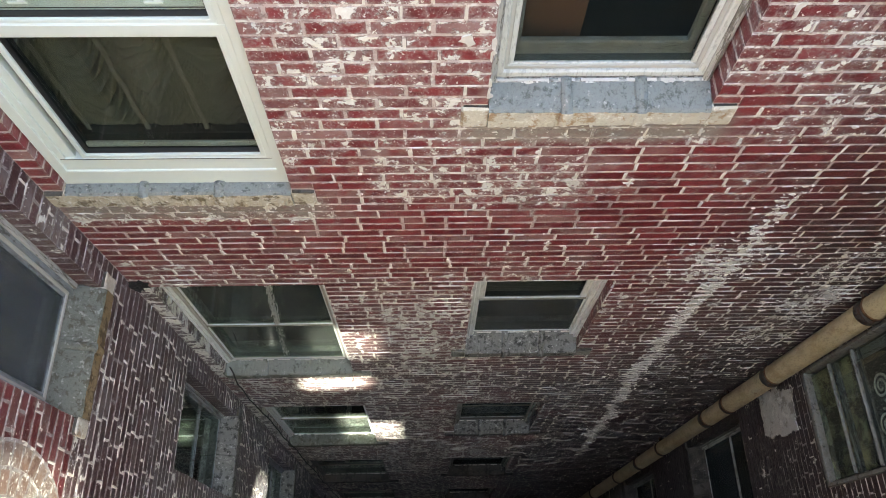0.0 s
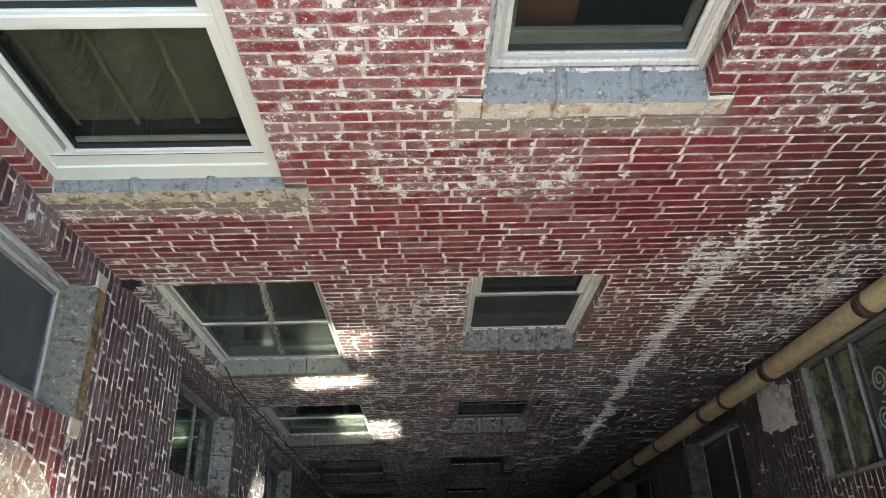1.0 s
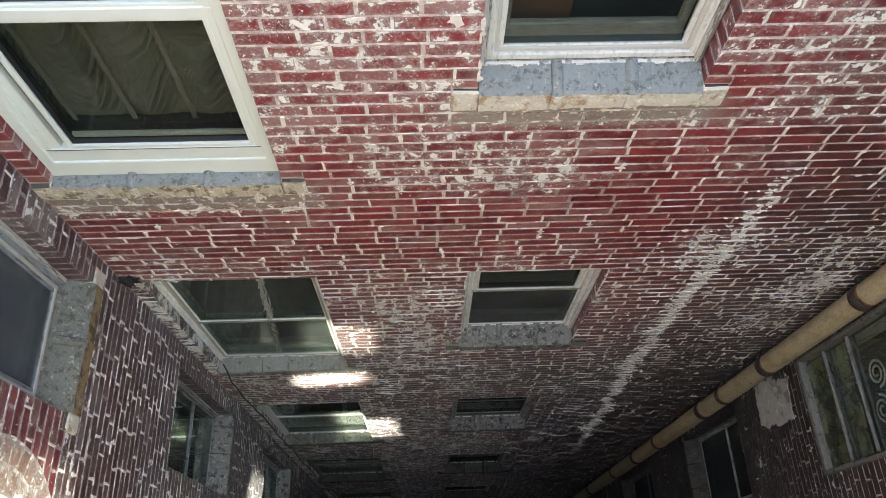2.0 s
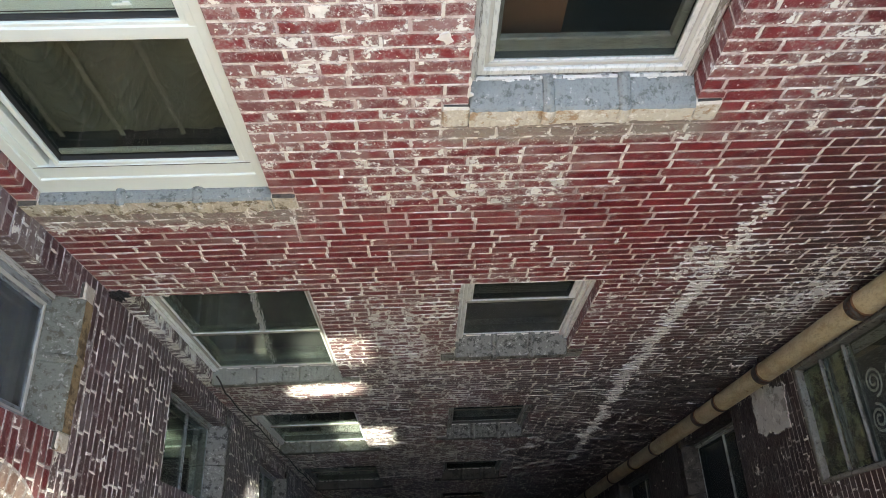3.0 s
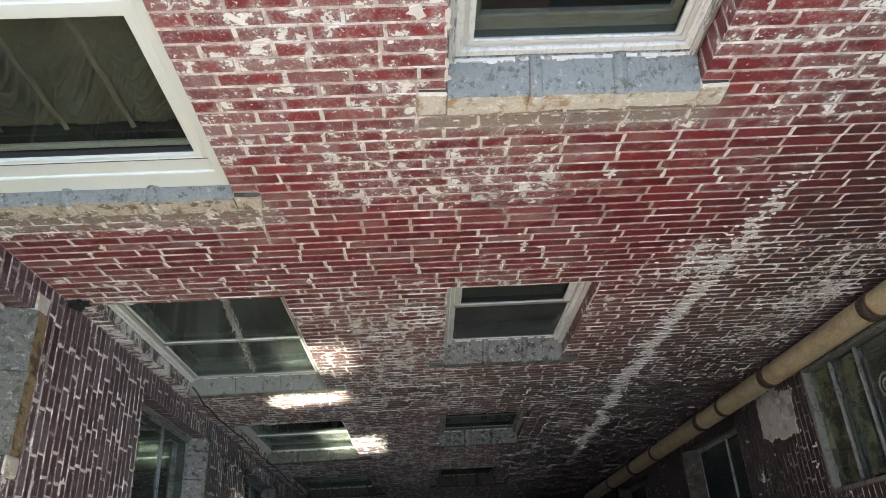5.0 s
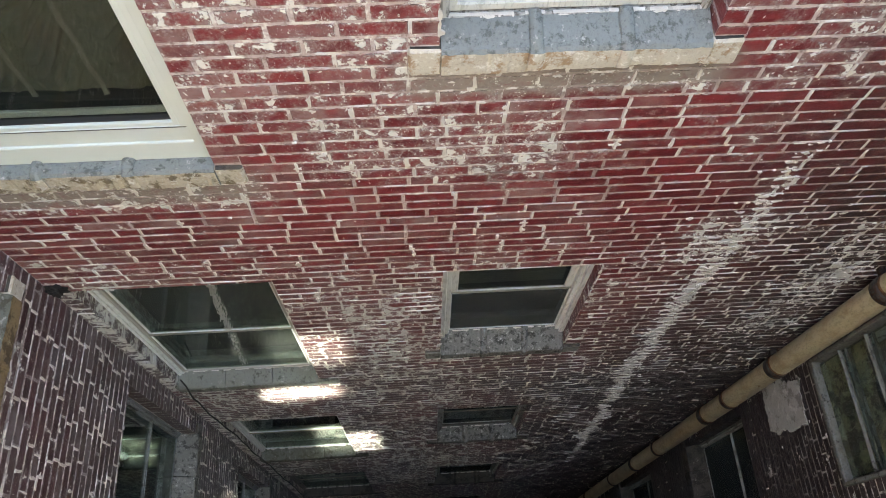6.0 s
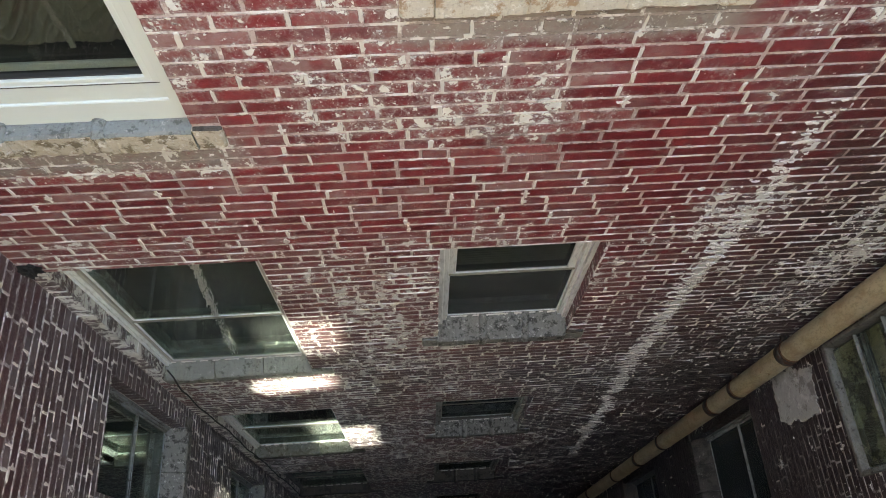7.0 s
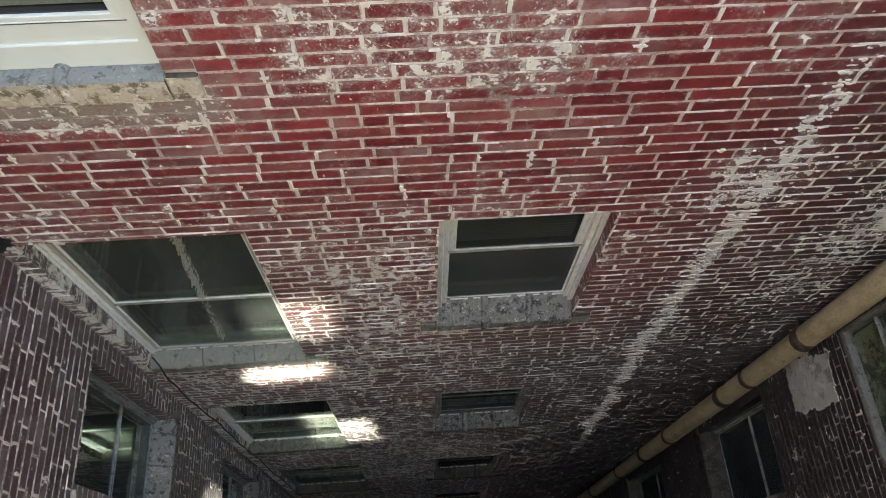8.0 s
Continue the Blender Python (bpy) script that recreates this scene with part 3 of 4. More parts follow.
def lay_lumps(wall, joints, chance, seed, tails=0.28):
    """White mortar that fills the upright joints and runs a little way along the level ones."""
    rnd = random.Random(seed)
    verts, faces = [], []
    for u, lo, hi in joints:
        patchy = 0.6 + 1.1 * noise.noise(Vector((u * 1.9, lo * 2.1, seed + 7)))
        if rnd.random() > chance(u, lo) * patchy * 1.5:
            continue
        mid, tall = (lo + hi) / 2 + rnd.gauss(0, 0.003), (hi - lo) * rnd.uniform(0.38, 0.60)
        skin = -0.0038 - rnd.uniform(0, 0.002)
        chip(verts, faces, rnd, u + rnd.gauss(0, 0.0015), mid, 0.0052 * rnd.lognormvariate(0, 0.25), tall, skin, 0.5)
        if rnd.random() < 0.3:
            chip(verts, faces, rnd, u + rnd.gauss(0, 0.005), mid + rnd.gauss(0, 0.012), 0.009 * rnd.lognormvariate(0, 0.4), 0.010 * rnd.lognormvariate(0, 0.4), skin - 0.0004)
        if rnd.random() < tails:
            long = 0.015 * rnd.lognormvariate(0, 0.6)
            chip(verts, faces, rnd, u + rnd.choice((-1, 1)) * long * rnd.uniform(0.4, 1.0), rnd.choice((lo, hi)) + rnd.gauss(0, 0.002), long, 0.0045 * rnd.lognormvariate(0, 0.3), skin + 0.0004, 0.6)
    ob = new("mortar_smear", mesh_of("mortar_smear", verts, faces, M_LUMP))
    ob.parent = wall
    return tagged(ob, "white mortar smeared over the upright brick joints", kind="stuff")


def lay_beads(wall, bricks, v_low, v_high, seed, mortar=M_BEAD):
    """Mortar of the level joints, squeezed a little over the bricks, with ragged edges."""
    rnd = random.Random(seed)
    verts, faces = [], []
    spans = {}
    for u0, u1, v0, v1 in bricks:
        if v_low < v0 < v_high and v1 - v0 > 0.05:
            spans.setdefault(round(v0, 4), []).append((u0, u1))
    for v, row in spans.items():
        row.sort()
        runs = [list(row[0])]
        for a, b in row[1:]:
            if a - runs[-1][1] < 0.03:
                runs[-1][1] = b
            else:
                runs.append([a, b])
        for a, b in runs:
            n = max(2, int((b - a) / 0.03))
            base, proud = len(verts), 0.0014 + 0.0024 * min(1.0, max(0.0, (-0.7 - v) / 1.4))
            for k in range(n + 1):
                u = a + (b - a) * k / n
                fade = 0.75 + 0.5 * noise.noise(Vector((u * 3, v * 5, seed)))
                up, down = 0.0048 * fade + abs(rnd.gauss(0, 0.0016)), 0.0048 * fade + abs(rnd.gauss(0, 0.0022))
                mid = v - 0.0045
                verts += [(u, 0.0008, mid - down), (u, -proud - rnd.uniform(0, 0.0012), mid - down * 0.6), (u, -proud - rnd.uniform(0, 0.0012), mid + up * 0.6), (u, 0.0008, mid + up)]
            for k in range(n):
                p, q = base + 4 * k, base + 4 * (k + 1)
                if noise.noise(Vector(((a + (b - a) * k / n) * 4.5, v * 7, seed + 1))) < 0.22:
                    continue
                faces += [(p + i, q + i, q + i + 1, p + i + 1) for i in range(3)]
    ob = new("joint_bead", mesh_of("joint_bead", verts, faces, mortar))
    ob.parent = wall
    return tagged(ob, "pale ragged mortar of the level brick joints", kind="stuff")


def lay_flakes(wall, count, u0, u1, v0, v1, cuts, weight, seed):
    """Chips of old white paint clinging to the edges of the bricks."""
    rnd = random.Random(seed)
    verts, faces = [], []
    for _ in range(count):
        u, v = rnd.uniform(u0, u1), rnd.uniform(v0, v1)
        patchy = noise.noise(Vector((u * 1.7, v * 2.3, seed))) * 0.5 + noise.noise(Vector((u * 6, v * 9, seed + 3))) * 0.5
        if rnd.random() > weight(u, v) * (0.55 + 1.6 * patchy):
            continue
        if rnd.random() < 0.75:
            v = round((v + 13.2) / COURSE) * COURSE - 13.2 + rnd.gauss(0, 0.007)
        if any(a - 0.02 < u < b + 0.02 and c - 0.015 < v < d + 0.015 for a, b, c, d in cuts):
            continue
        grow = 0.65 + 0.75 * min(1.0, weight(u, v))
        wide, high = grow * rnd.lognormvariate(-4.6, 0.55), grow * rnd.lognormvariate(-5.15, 0.4)
        chip(verts, faces, rnd, u, v, wide, high, -0.0045 - rnd.uniform(0, 0.004))
    ob = new("paint_flakes", mesh_of("paint_flakes", verts, faces, M_LUMP))
    ob.parent = wall
    return tagged(ob, "chips of old white paint clinging to the bricks", kind="stuff")


# ---- windows ----
def sill(parent, u0, u1, v_back, v_edge, v_bot, top, front, seed, ends=(0.10, 0.12), out=0.025, rolls=True, blocks=3, deep=0.10, rag=0.004, lug=0.115, steps=(0, 0, 0), lug_stone=None):
    """A lug sill: flat stone ends built into the wall, and sloping blocks with a raised roll over each joint."""
    rnd = random.Random(seed)
    for a, b in ((u0 - ends[0], u0 + 0.004), (u1 - 0.004, u1 + ends[1])):
        bm = rough_edges(bar(bmesh.new(), a, b, -out * 0.8, 0.09, v_bot, v_bot + lug, 0.008), 0.003, seed + a)
        bm.normal_update()
        for f in bm.faces:
            f.material_index = 1 if f.normal.z > 0.7 else 0
        part("sill_lug", bm, [lug_stone or front, M_DARK_SILL], parent, "pale stone sill end built into the brickwork")
    step = (u1 - u0) / blocks
    for i in range(blocks):
        a, b = u0 + i * step + 0.003, u0 + (i + 1) * step - 0.003
        bm = bmesh.new()
        lip, low, shift = out + rnd.uniform(-0.004, 0.004), v_bot + steps[i % len(steps)], rnd.uniform(-0.003, 0.003)
        cols = 24
        rows = []
        for k in range(cols):
            u = a + (b - a) * k / (cols - 1)
            q = lambda s: rnd.uniform(-s, s)
            worn = 0.006 * max(0, noise.noise(Vector((u * 9, seed, 2))))
            rows.append([bm.verts.new(p) for p in (
                (u, deep, low + q(rag)), (u, -lip * 0.6 + q(rag * 0.5), low + q(rag)), (u, -lip + worn + q(rag * 0.5), low + 0.008 + q(rag * 0.6)), (u, -lip + worn + q(0.0015), v_edge - 0.012 + shift + q(0.002)),
                (u, -lip + 0.010 + worn, v_edge + shift - worn * 0.5 + q(0.0015)), (u, deep * 0.4, v_edge * 0.5 + v_back * 0.5 + shift * 0.5 + q(0.002)), (u, deep, v_back))])
        m = len(rows[0])
        for r, s in zip(rows, rows[1:]):
            for k in range(m):
                f = bm.faces.new((r[k], r[(k + 1) % m], s[(k + 1) % m], s[k]))
                f.material_index = 0 if k in (3, 4, 5) else 1
        bm.faces.new(rows[0][::-1]), bm.faces.new(rows[-1])
        bmesh.ops.recalc_face_normals(bm, faces=bm.faces)
        part("sill_block", bm, [top, front], parent)
        if rolls and i:
            bm, u = bmesh.new(), u0 + i * step + 0.014
            way = [(deep, v_back), (deep * 0.6, v_back * 0.68 + v_edge * 0.32), (deep * 0.2, v_back * 0.35 + v_edge * 0.65), (-out + 0.016, v_edge), (-out - 0.002, v_edge - 0.010), (-out - 0.004, v_edge - 0.035), (-out - 0.003, v_bot + 0.03), (-out, v_bot + 0.016)]
            ring_rows = []
            for k, (w, v) in enumerate(way):
                p, n = way[max(0, k - 1)], way[min(len(way) - 1, k + 1)]
                along = Vector((n[0] - p[0], n[1] - p[1])).normalized()
                side = Vector((along.y, -along.x))
                half, tall = 0.023 + rnd.uniform(-0.003, 0.003), (0.019 if k < 4 else 0.012 if k < 7 else 0.0) + rnd.uniform(-0.001, 0.001)
                ring_rows.append([bm.verts.new((u + half * math.cos(x) + rnd.uniform(-0.001, 0.001), w + side.x * tall * math.sin(x), v + side.y * tall * math.sin(x))) for x in (0, 0.35, 0.8, 1.4, 2.0, 2.6, math.pi)])
            for k, (r, s) in enumerate(zip(ring_rows, ring_rows[1:])):
                for c in range(6):
                    f = bm.faces.new((r[c], s[c], s[c + 1], r[c + 1]))
                    f.material_index = 0 if k < 4 else 1
            bmesh.ops.recalc_face_normals(bm, faces=bm.faces)
            part("sill_roll", bm, [top, front], parent, "raised folded seam over the sill joint")


def caulk(parent, u0, u1, v_back, v_edge, w_at, seed, out=0.025, deep=0.10):
    """Old white filler along the foot of a frame, with a ragged edge on the sloping sill."""
    rnd = random.Random(seed)
    slope = (v_back - v_edge) / (deep + out - 0.012)
    bm = bmesh.new()
    rows = []
    n = 420
    for k in range(n + 1):
        u = u0 + (u1 - u0) * k / n
        reach = 0.001 + abs(rnd.gauss(0, 0.0008)) + 0.016 * max(0, noise.noise(Vector((u * 17, seed, 1))) - 0.12) + 0.008 * max(0, noise.noise(Vector((u * 70, seed, 5))))
        z = lambda w: v_back + (w - deep) * slope
        rows.append([bm.verts.new(p) for p in ((u, w_at + 0.01, z(w_at) + 0.006), (u, w_at - 0.001, z(w_at) + 0.004 + rnd.uniform(0, 0.002)), (u, w_at - reach, z(w_at - reach) + 0.001))])
    for r, q in zip(rows, rows[1:]):
        if noise.noise(Vector((r[0].co.x * 23, seed, 9))) < -0.12:
            continue
        for k in range(2):
            bm.faces.new((r[k], r[k + 1], q[k + 1], q[k]))
    part("filler", bm, M_LUMP, parent, "ragged white filler along the frame")


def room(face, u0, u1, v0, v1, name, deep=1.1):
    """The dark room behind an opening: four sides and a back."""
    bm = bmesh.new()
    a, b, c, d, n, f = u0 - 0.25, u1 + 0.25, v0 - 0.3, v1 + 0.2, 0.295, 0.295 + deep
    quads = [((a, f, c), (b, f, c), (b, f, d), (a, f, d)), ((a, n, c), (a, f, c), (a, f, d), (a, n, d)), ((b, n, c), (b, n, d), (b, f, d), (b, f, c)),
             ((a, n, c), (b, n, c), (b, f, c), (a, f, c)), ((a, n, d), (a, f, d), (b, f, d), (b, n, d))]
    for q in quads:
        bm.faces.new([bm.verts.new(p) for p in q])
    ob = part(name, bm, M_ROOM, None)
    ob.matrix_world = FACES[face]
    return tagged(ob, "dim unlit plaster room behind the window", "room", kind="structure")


HOLES = {"north": [], "west": [], "east": [], "south": []}
CUTS = {"north": [], "west": [], "east": [], "south": []}
WINDOW_COUNT = [0]


def opening(face, u0, u1, v1, v_bot, ends, raked=0.003, lug=0.115):
    HOLES[face].append((u0 - raked, u1 + raked, v_bot + 0.004, v1 + 0.003))
    CUTS[face] += [(u0, u1, v_bot, v1), (u0 - ends[0], u0, v_bot, v_bot + lug + 0.003), (u1, u1 + ends[1], v_bot, v_bot + lug + 0.003)]


def double_hung(face, u0, u1, v_back, v_edge, v1, v_bot, rail, outer, inner, top, front, label, seed, ends=(0.10, 0.12), storm=None, rolls=True, glass=None, low_glass=None, set_in=0.085, out=0.025, lower_gap=0.0,
                blocks=3, slim=1.0, step=0.012, foot=0.005, upper_stile=0.022, lower_stile=0.022, rail_paint=None, steps=(0, 0, 0), filler=True, inside=None, lugs=None, raked=0.003):
    """A sash window in its opening: casing, frame, two sashes with panes, and its sill. v_back: where the frame stands on the sill; v_edge: the sill's front edge."""
    opening(face, u0, u1, v1, v_bot, ends, raked)
    WINDOW_COUNT[0] += 1
    win = thing(f"window_{WINDOW_COUNT[0]}", FACES[face], label, "window", "sash windows of the light shaft", "structure")
    glass = glass or M_GLASS
    s, k = set_in, slim
    sunk = v_back if foot > 0.01 else v_back - 0.06
    part("casing", rough_edges(ring(u0 + 0.001, u1 - 0.001, sunk - 0.004, v1 - 0.001, 0.03 * k, s, s + 0.12, 0.008 if foot > 0.01 else 0.003, foot=0.004), 0.0015, seed), outer, win, "weathered wooden casing with flaking paint")
    part("window_frame", rough_edges(ring(u0 + 0.027 * k, u1 - 0.027 * k, sunk + 0.004, v1 - 0.027 * k, 0.03 * k, s + step, s + 0.12, 0.005 if foot > 0.01 else 0.002, foot=foot + 0.004), 0.0008, seed + 1), inner, win)
    a, b, c, d = u0 + 0.053 * k, u1 - 0.053 * k, v_back + foot + 0.008, v1 - 0.053 * k
    q = s + 2 * step
    if storm:
        part("storm_frame", ring(a, b, c, d, 0.02, q - 0.004, q + 0.02, 0.003), storm, win, "narrow aluminium storm frame")
        a, b, c = a + 0.016, b - 0.016, c + 0.016
    part("meeting_rail", rough_edges(bar(bmesh.new(), a, b, q + 0.001, q + 0.011, rail - 0.006, rail + 0.006, 0.003), 0.001, seed), rail_paint or storm or inner, win)
    upper = part("upper_sash", ring(a + 0.002, b - 0.002, rail, d, upper_stile * k, q + 0.012, q + 0.024, 0.003, foot=0.009), inner, win)
    lower = part("lower_sash", ring(a + 0.002, b - 0.002, c - 0.012 + lower_gap, rail + lower_gap, lower_stile * k, q + 0.003, q + 0.013, 0.003, head=0.009), inner, win)
    for p, r, w, sash, kind in ((rail + 0.005, d - 0.01, q + 0.017, upper, glass), (c - 0.006 + lower_gap, rail - 0.005 + lower_gap, q + 0.007, lower, low_glass or glass)):
        ob = part("pane", pane(a + 0.008, b - 0.008, p, r, w), kind, sash)
        ob.visible_shadow = False
    # Added dark bar: the gap behind the sash goes dark in colour.
    part("stool", bar(bmesh.new(), a, b, q + 0.0125, q + 0.075, c - 0.06, c - 0.010, 0), M_INNER, win, "dark bar filling the gap behind the sash")
    if storm:
        part("inner_sash", ring(a + 0.01, b - 0.01, c, rail, 0.035, q + 0.05, q + 0.075, 0.005, foot=0.07), inside or M_DULL, win)
    deep = s + (0.015 if foot > 0.01 else 2 * step + 0.010)
    sill(win, u0, u1, v_back, v_edge, v_bot, top, front, seed, ends, out, rolls, blocks, deep, steps=steps, lug_stone=lugs)
    if filler:
        caulk(win, u0 + 0.03, u1 - 0.03, v_back, v_edge, deep - 0.012, seed, out, deep)
    room(face, u0, u1, v_back, v1, "room")
    return win


def ruffled_sheet(u0, u1, v0, v1, w, cols, rows, fold):
    """A hanging cloth: a grid pushed in and out by the given folds."""
    bm = bmesh.new()
    grid = [[bm.verts.new((u0 + (u1 - u0) * i / cols, w + fold(i / cols, j / rows), v0 + (v1 - v0) * j / rows)) for i in range(cols + 1)] for j in range(rows + 1)]
    for j in range(rows):
        for i in range(cols):
            bm.faces.new((grid[j][i], grid[j][i + 1], grid[j + 1][i + 1], grid[j + 1][i])).smooth = True
    return bm


# right column of the wall
double_hung("north", -0.008, 0.838, -0.345, -0.385, 0.89, -0.495, 0.30, M_BARE, M_SASH, M_BLUE_SILL, M_CREAM_SILL,
            "white-painted sash window with blue-grey sloping sill", 11, (0.10, 0.10), storm=M_METAL, set_in=0.082, step=0.016, foot=0.03, glass=M_GLASS_CLEAR, steps=(0, 0.012, 0.018), inside=M_INNER_SASH)
for i, (label, seed) in enumerate((("grey-painted double-hung window with dark panes", 12), ("old green-grey sash window standing ajar", 13),
                                   ("dark sash window low in the shaft", 14), ("dark sash window near the shaft floor", 15))):
    z = -STOREY * i
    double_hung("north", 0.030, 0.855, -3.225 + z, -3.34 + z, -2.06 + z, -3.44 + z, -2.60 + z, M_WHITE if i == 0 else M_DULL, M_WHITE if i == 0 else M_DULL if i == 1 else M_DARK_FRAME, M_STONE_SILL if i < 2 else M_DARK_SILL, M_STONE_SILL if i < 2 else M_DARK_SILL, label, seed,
                (0.10, 0.12), glass=M_GLASS_DIM, low_glass=M_GLASS_SCREEN if i == 0 else None, lower_gap=0.12 if i == 1 else 0.0, set_in=0.065, step=0.018, upper_stile=0.045, lower_stile=0.012, rail_paint=M_RAIL, raked=0.018, lugs=M_PALE_SILL if i == 0 else None)
# left column
for i, (label, seed) in enumerate((("wide double-hung window with white frame and lace inside", 22), ("double-hung window over a mossy sunlit sill", 23),
                                   ("dark wide window low in the shaft", 24), ("dark wide window near the shaft floor", 25))):
    z = -STOREY * i
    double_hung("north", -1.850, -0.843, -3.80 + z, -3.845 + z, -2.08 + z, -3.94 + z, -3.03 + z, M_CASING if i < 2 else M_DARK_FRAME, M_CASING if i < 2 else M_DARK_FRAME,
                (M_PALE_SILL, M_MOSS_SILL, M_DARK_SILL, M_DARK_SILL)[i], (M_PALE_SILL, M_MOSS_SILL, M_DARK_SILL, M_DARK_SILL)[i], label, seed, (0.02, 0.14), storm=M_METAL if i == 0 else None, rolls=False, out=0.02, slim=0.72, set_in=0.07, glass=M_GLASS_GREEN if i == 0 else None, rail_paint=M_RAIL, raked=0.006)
# wall on the left
for i, seed in enumerate((31, 32, 33, 34)):
    z = -2.94 * i
    double_hung("west", -0.84, -0.168, -1.62 + z, -1.69 + z, -0.25 + z, -1.80 + z, (-0.72 if i == 0 else -1.05) + z, M_BARE if i == 0 else M_BLUE_FRAME, M_BLUE_FRAME, M_MOSS_SILL if i == 0 else M_STONE_SILL, M_BROWN_EDGE if i == 0 else M_STONE_SILL,
                "narrow sash window with grey frame and mossy stone sill" if i == 0 else "narrow sash window with dark panes and stone sill", seed, (0.08, 0.09), rolls=i == 0, lugs=M_CREAM_SILL if i == 0 else None, set_in=0.095, out=0.03, blocks=2, slim=1.0 if i == 0 else 0.6, storm=M_METAL if i == 0 else None, inside=M_INNER_SASH, glass=M_GLASS_WEST if i == 0 else None, filler=False)
# wall on the right
for i, seed in enumerate((41, 42)):
    z = -STOREY * i
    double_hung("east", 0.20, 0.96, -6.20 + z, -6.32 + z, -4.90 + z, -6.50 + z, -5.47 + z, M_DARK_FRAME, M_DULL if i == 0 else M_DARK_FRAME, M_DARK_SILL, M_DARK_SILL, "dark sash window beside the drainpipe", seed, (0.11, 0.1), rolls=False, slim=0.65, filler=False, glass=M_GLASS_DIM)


# the white plastic window
def plastic_window():
    u0, u1, v0, v1, w = -1.850, -0.846, -0.99, 0.80, 0.040
    HOLES["north"].append((u0 - 0.003, u1 + 0.003, -1.09, v1 + 0.003))
    CUTS["north"].extend([(u0, u1, -1.10, v1), (u0 - 0.09, u0, -1.10, -0.975), (u1, u1 + 0.10, -1.10, -0.975)])
    WINDOW_COUNT[0] += 1
    win = thing(f"window_{WINDOW_COUNT[0]}", FACES["north"], "white plastic window with a ruched sheer curtain behind it", "window", kind="structure")
    part("window_frame", ring(u0 + 0.002, u1 - 0.002, v0, v1, 0.048, w, w + 0.07, 0.003, foot=0.105), M_PVC, win)
    part("frame_step", ring(u0 + 0.047, u1 - 0.047, v0 + 0.103, v1 - 0.05, 0.030, w + 0.010, w + 0.07, 0.0025, foot=0.085), M_PVC, win)
    part("foot_seam", bar(bmesh.new(), u0 + 0.055, u1 - 0.055, w + 0.0085, w + 0.0105, v0 + 0.1835, v0 + 0.1865, 0), M_INNER, win, "thin dark seam")
    part("transom", bar(bmesh.new(), u0 + 0.05, u1 - 0.05, w + 0.008, w + 0.07, -0.052, 0.000, 0.005), M_PVC, win)
    for p, q, clear in ((v0 + 0.186, -0.046, M_GLASS_LOWER), (-0.006, v1 - 0.08, M_GLASS_CLEAR)):
        # Black bar: the channel's shadow is put into its colour.
        part("jamb_channel", bar(bmesh.new(), u0 + 0.070, u0 + 0.170, w + 0.052, w + 0.07, p, q, 0.003), M_CABLE, win, "dark shadowed sash channel")
        part("channel_lip", bar(bmesh.new(), u0 + 0.076, u0 + 0.118, w + 0.020, w + 0.053, p, q, 0.003), M_PVC, win)
        part("channel_lip", bar(bmesh.new(), u0 + 0.132, u0 + 0.144, w + 0.034, w + 0.053, p, q, 0.002), M_DARK_FRAME, win)
        sash = part("sash", ring(u0 + 0.148, u1 - 0.076, p, q, 0.022, w + 0.014, w + 0.07, 0.003), M_PVC, win)
        part("gasket", ring(u0 + 0.169, u1 - 0.097, p + 0.021, q - 0.021, 0.007, w + 0.026, w + 0.08, 0.002), M_CABLE, sash, "black rubber gasket")
        ob = part("pane", pane(u0 + 0.166, u1 - 0.094, p + 0.018, q - 0.018, w + 0.045), clear, sash)
        ob.visible_shadow = False
    part("inner_frame", ring(u0 + 0.002, u1 - 0.002, v0, v1, 0.10, w + 0.073, w + 0.14, 0.004, foot=0.10), M_INNER, win, "dark inner frame")
    part("inner_ledge", bar(bmesh.new(), u0 + 0.09, u1 - 0.09, 0.095, 0.110, -0.800, -0.748, 0.004), M_PVC, win, "grey inner ledge behind the pane")
    rail = part("inner_rail", bar(bmesh.new(), u0 + 0.10, u1 - 0.09, 0.092, 0.110, 0.004, 0.084, 0.004), M_PVC, win, "pale inner sash rail behind the upper pane")
    part("rail_groove", bar(bmesh.new(), u0 + 0.105, u1 - 0.095, 0.0905, 0.093, 0.030, 0.034, 0), M_INNER, rail)
    for u in (u0 + 0.30, u1 - 0.27):
        latch = bar(bmesh.new(), u - 0.032, u + 0.032, 0.084, 0.093, 0.052, 0.064, 0.003)
        part("latch", bar(latch, u + 0.006, u + 0.030, 0.080, 0.088, 0.060, 0.074, 0.003), M_PVC, rail, "small white sash latch")
    sill(win, u0, u1, v0 + 0.004, -0.985, -1.10, M_BLUE_SILL, M_RUBBLE, 51, (0.09, 0.10), 0.022, True, 3, 0.055, 0.010)
    part("back_rail", bar(bmesh.new(), u0 + 0.09, u1 - 0.09, 0.20, 0.23, -0.835, -0.825, 0.003), M_INNER, win)
    room("north", u0, u1, v0, v1, "room")
    cloth = plain("sheer_curtain_cloth", (0.205, 0.215, 0.175), 0.9, vary=0.2, scale=30)
    frill = plain("curtain_frill_cloth", (0.29, 0.30, 0.255), 0.9, vary=0.25, scale=40)
    curtain = thing("curtain", FACES["north"] @ Matrix.Translation((0, 0.20, -0.70)), "grey-green ruched sheer curtain with frilled bands", "curtain")
    left, gap = -1.93, 0.25

    def folds(s, t):
        x = (u0 + 0.012 + s * (u1 - u0 - 0.024) - left) / gap
        f = x - math.floor(x)
        sag = 1 - (2 * f - 1) ** 2
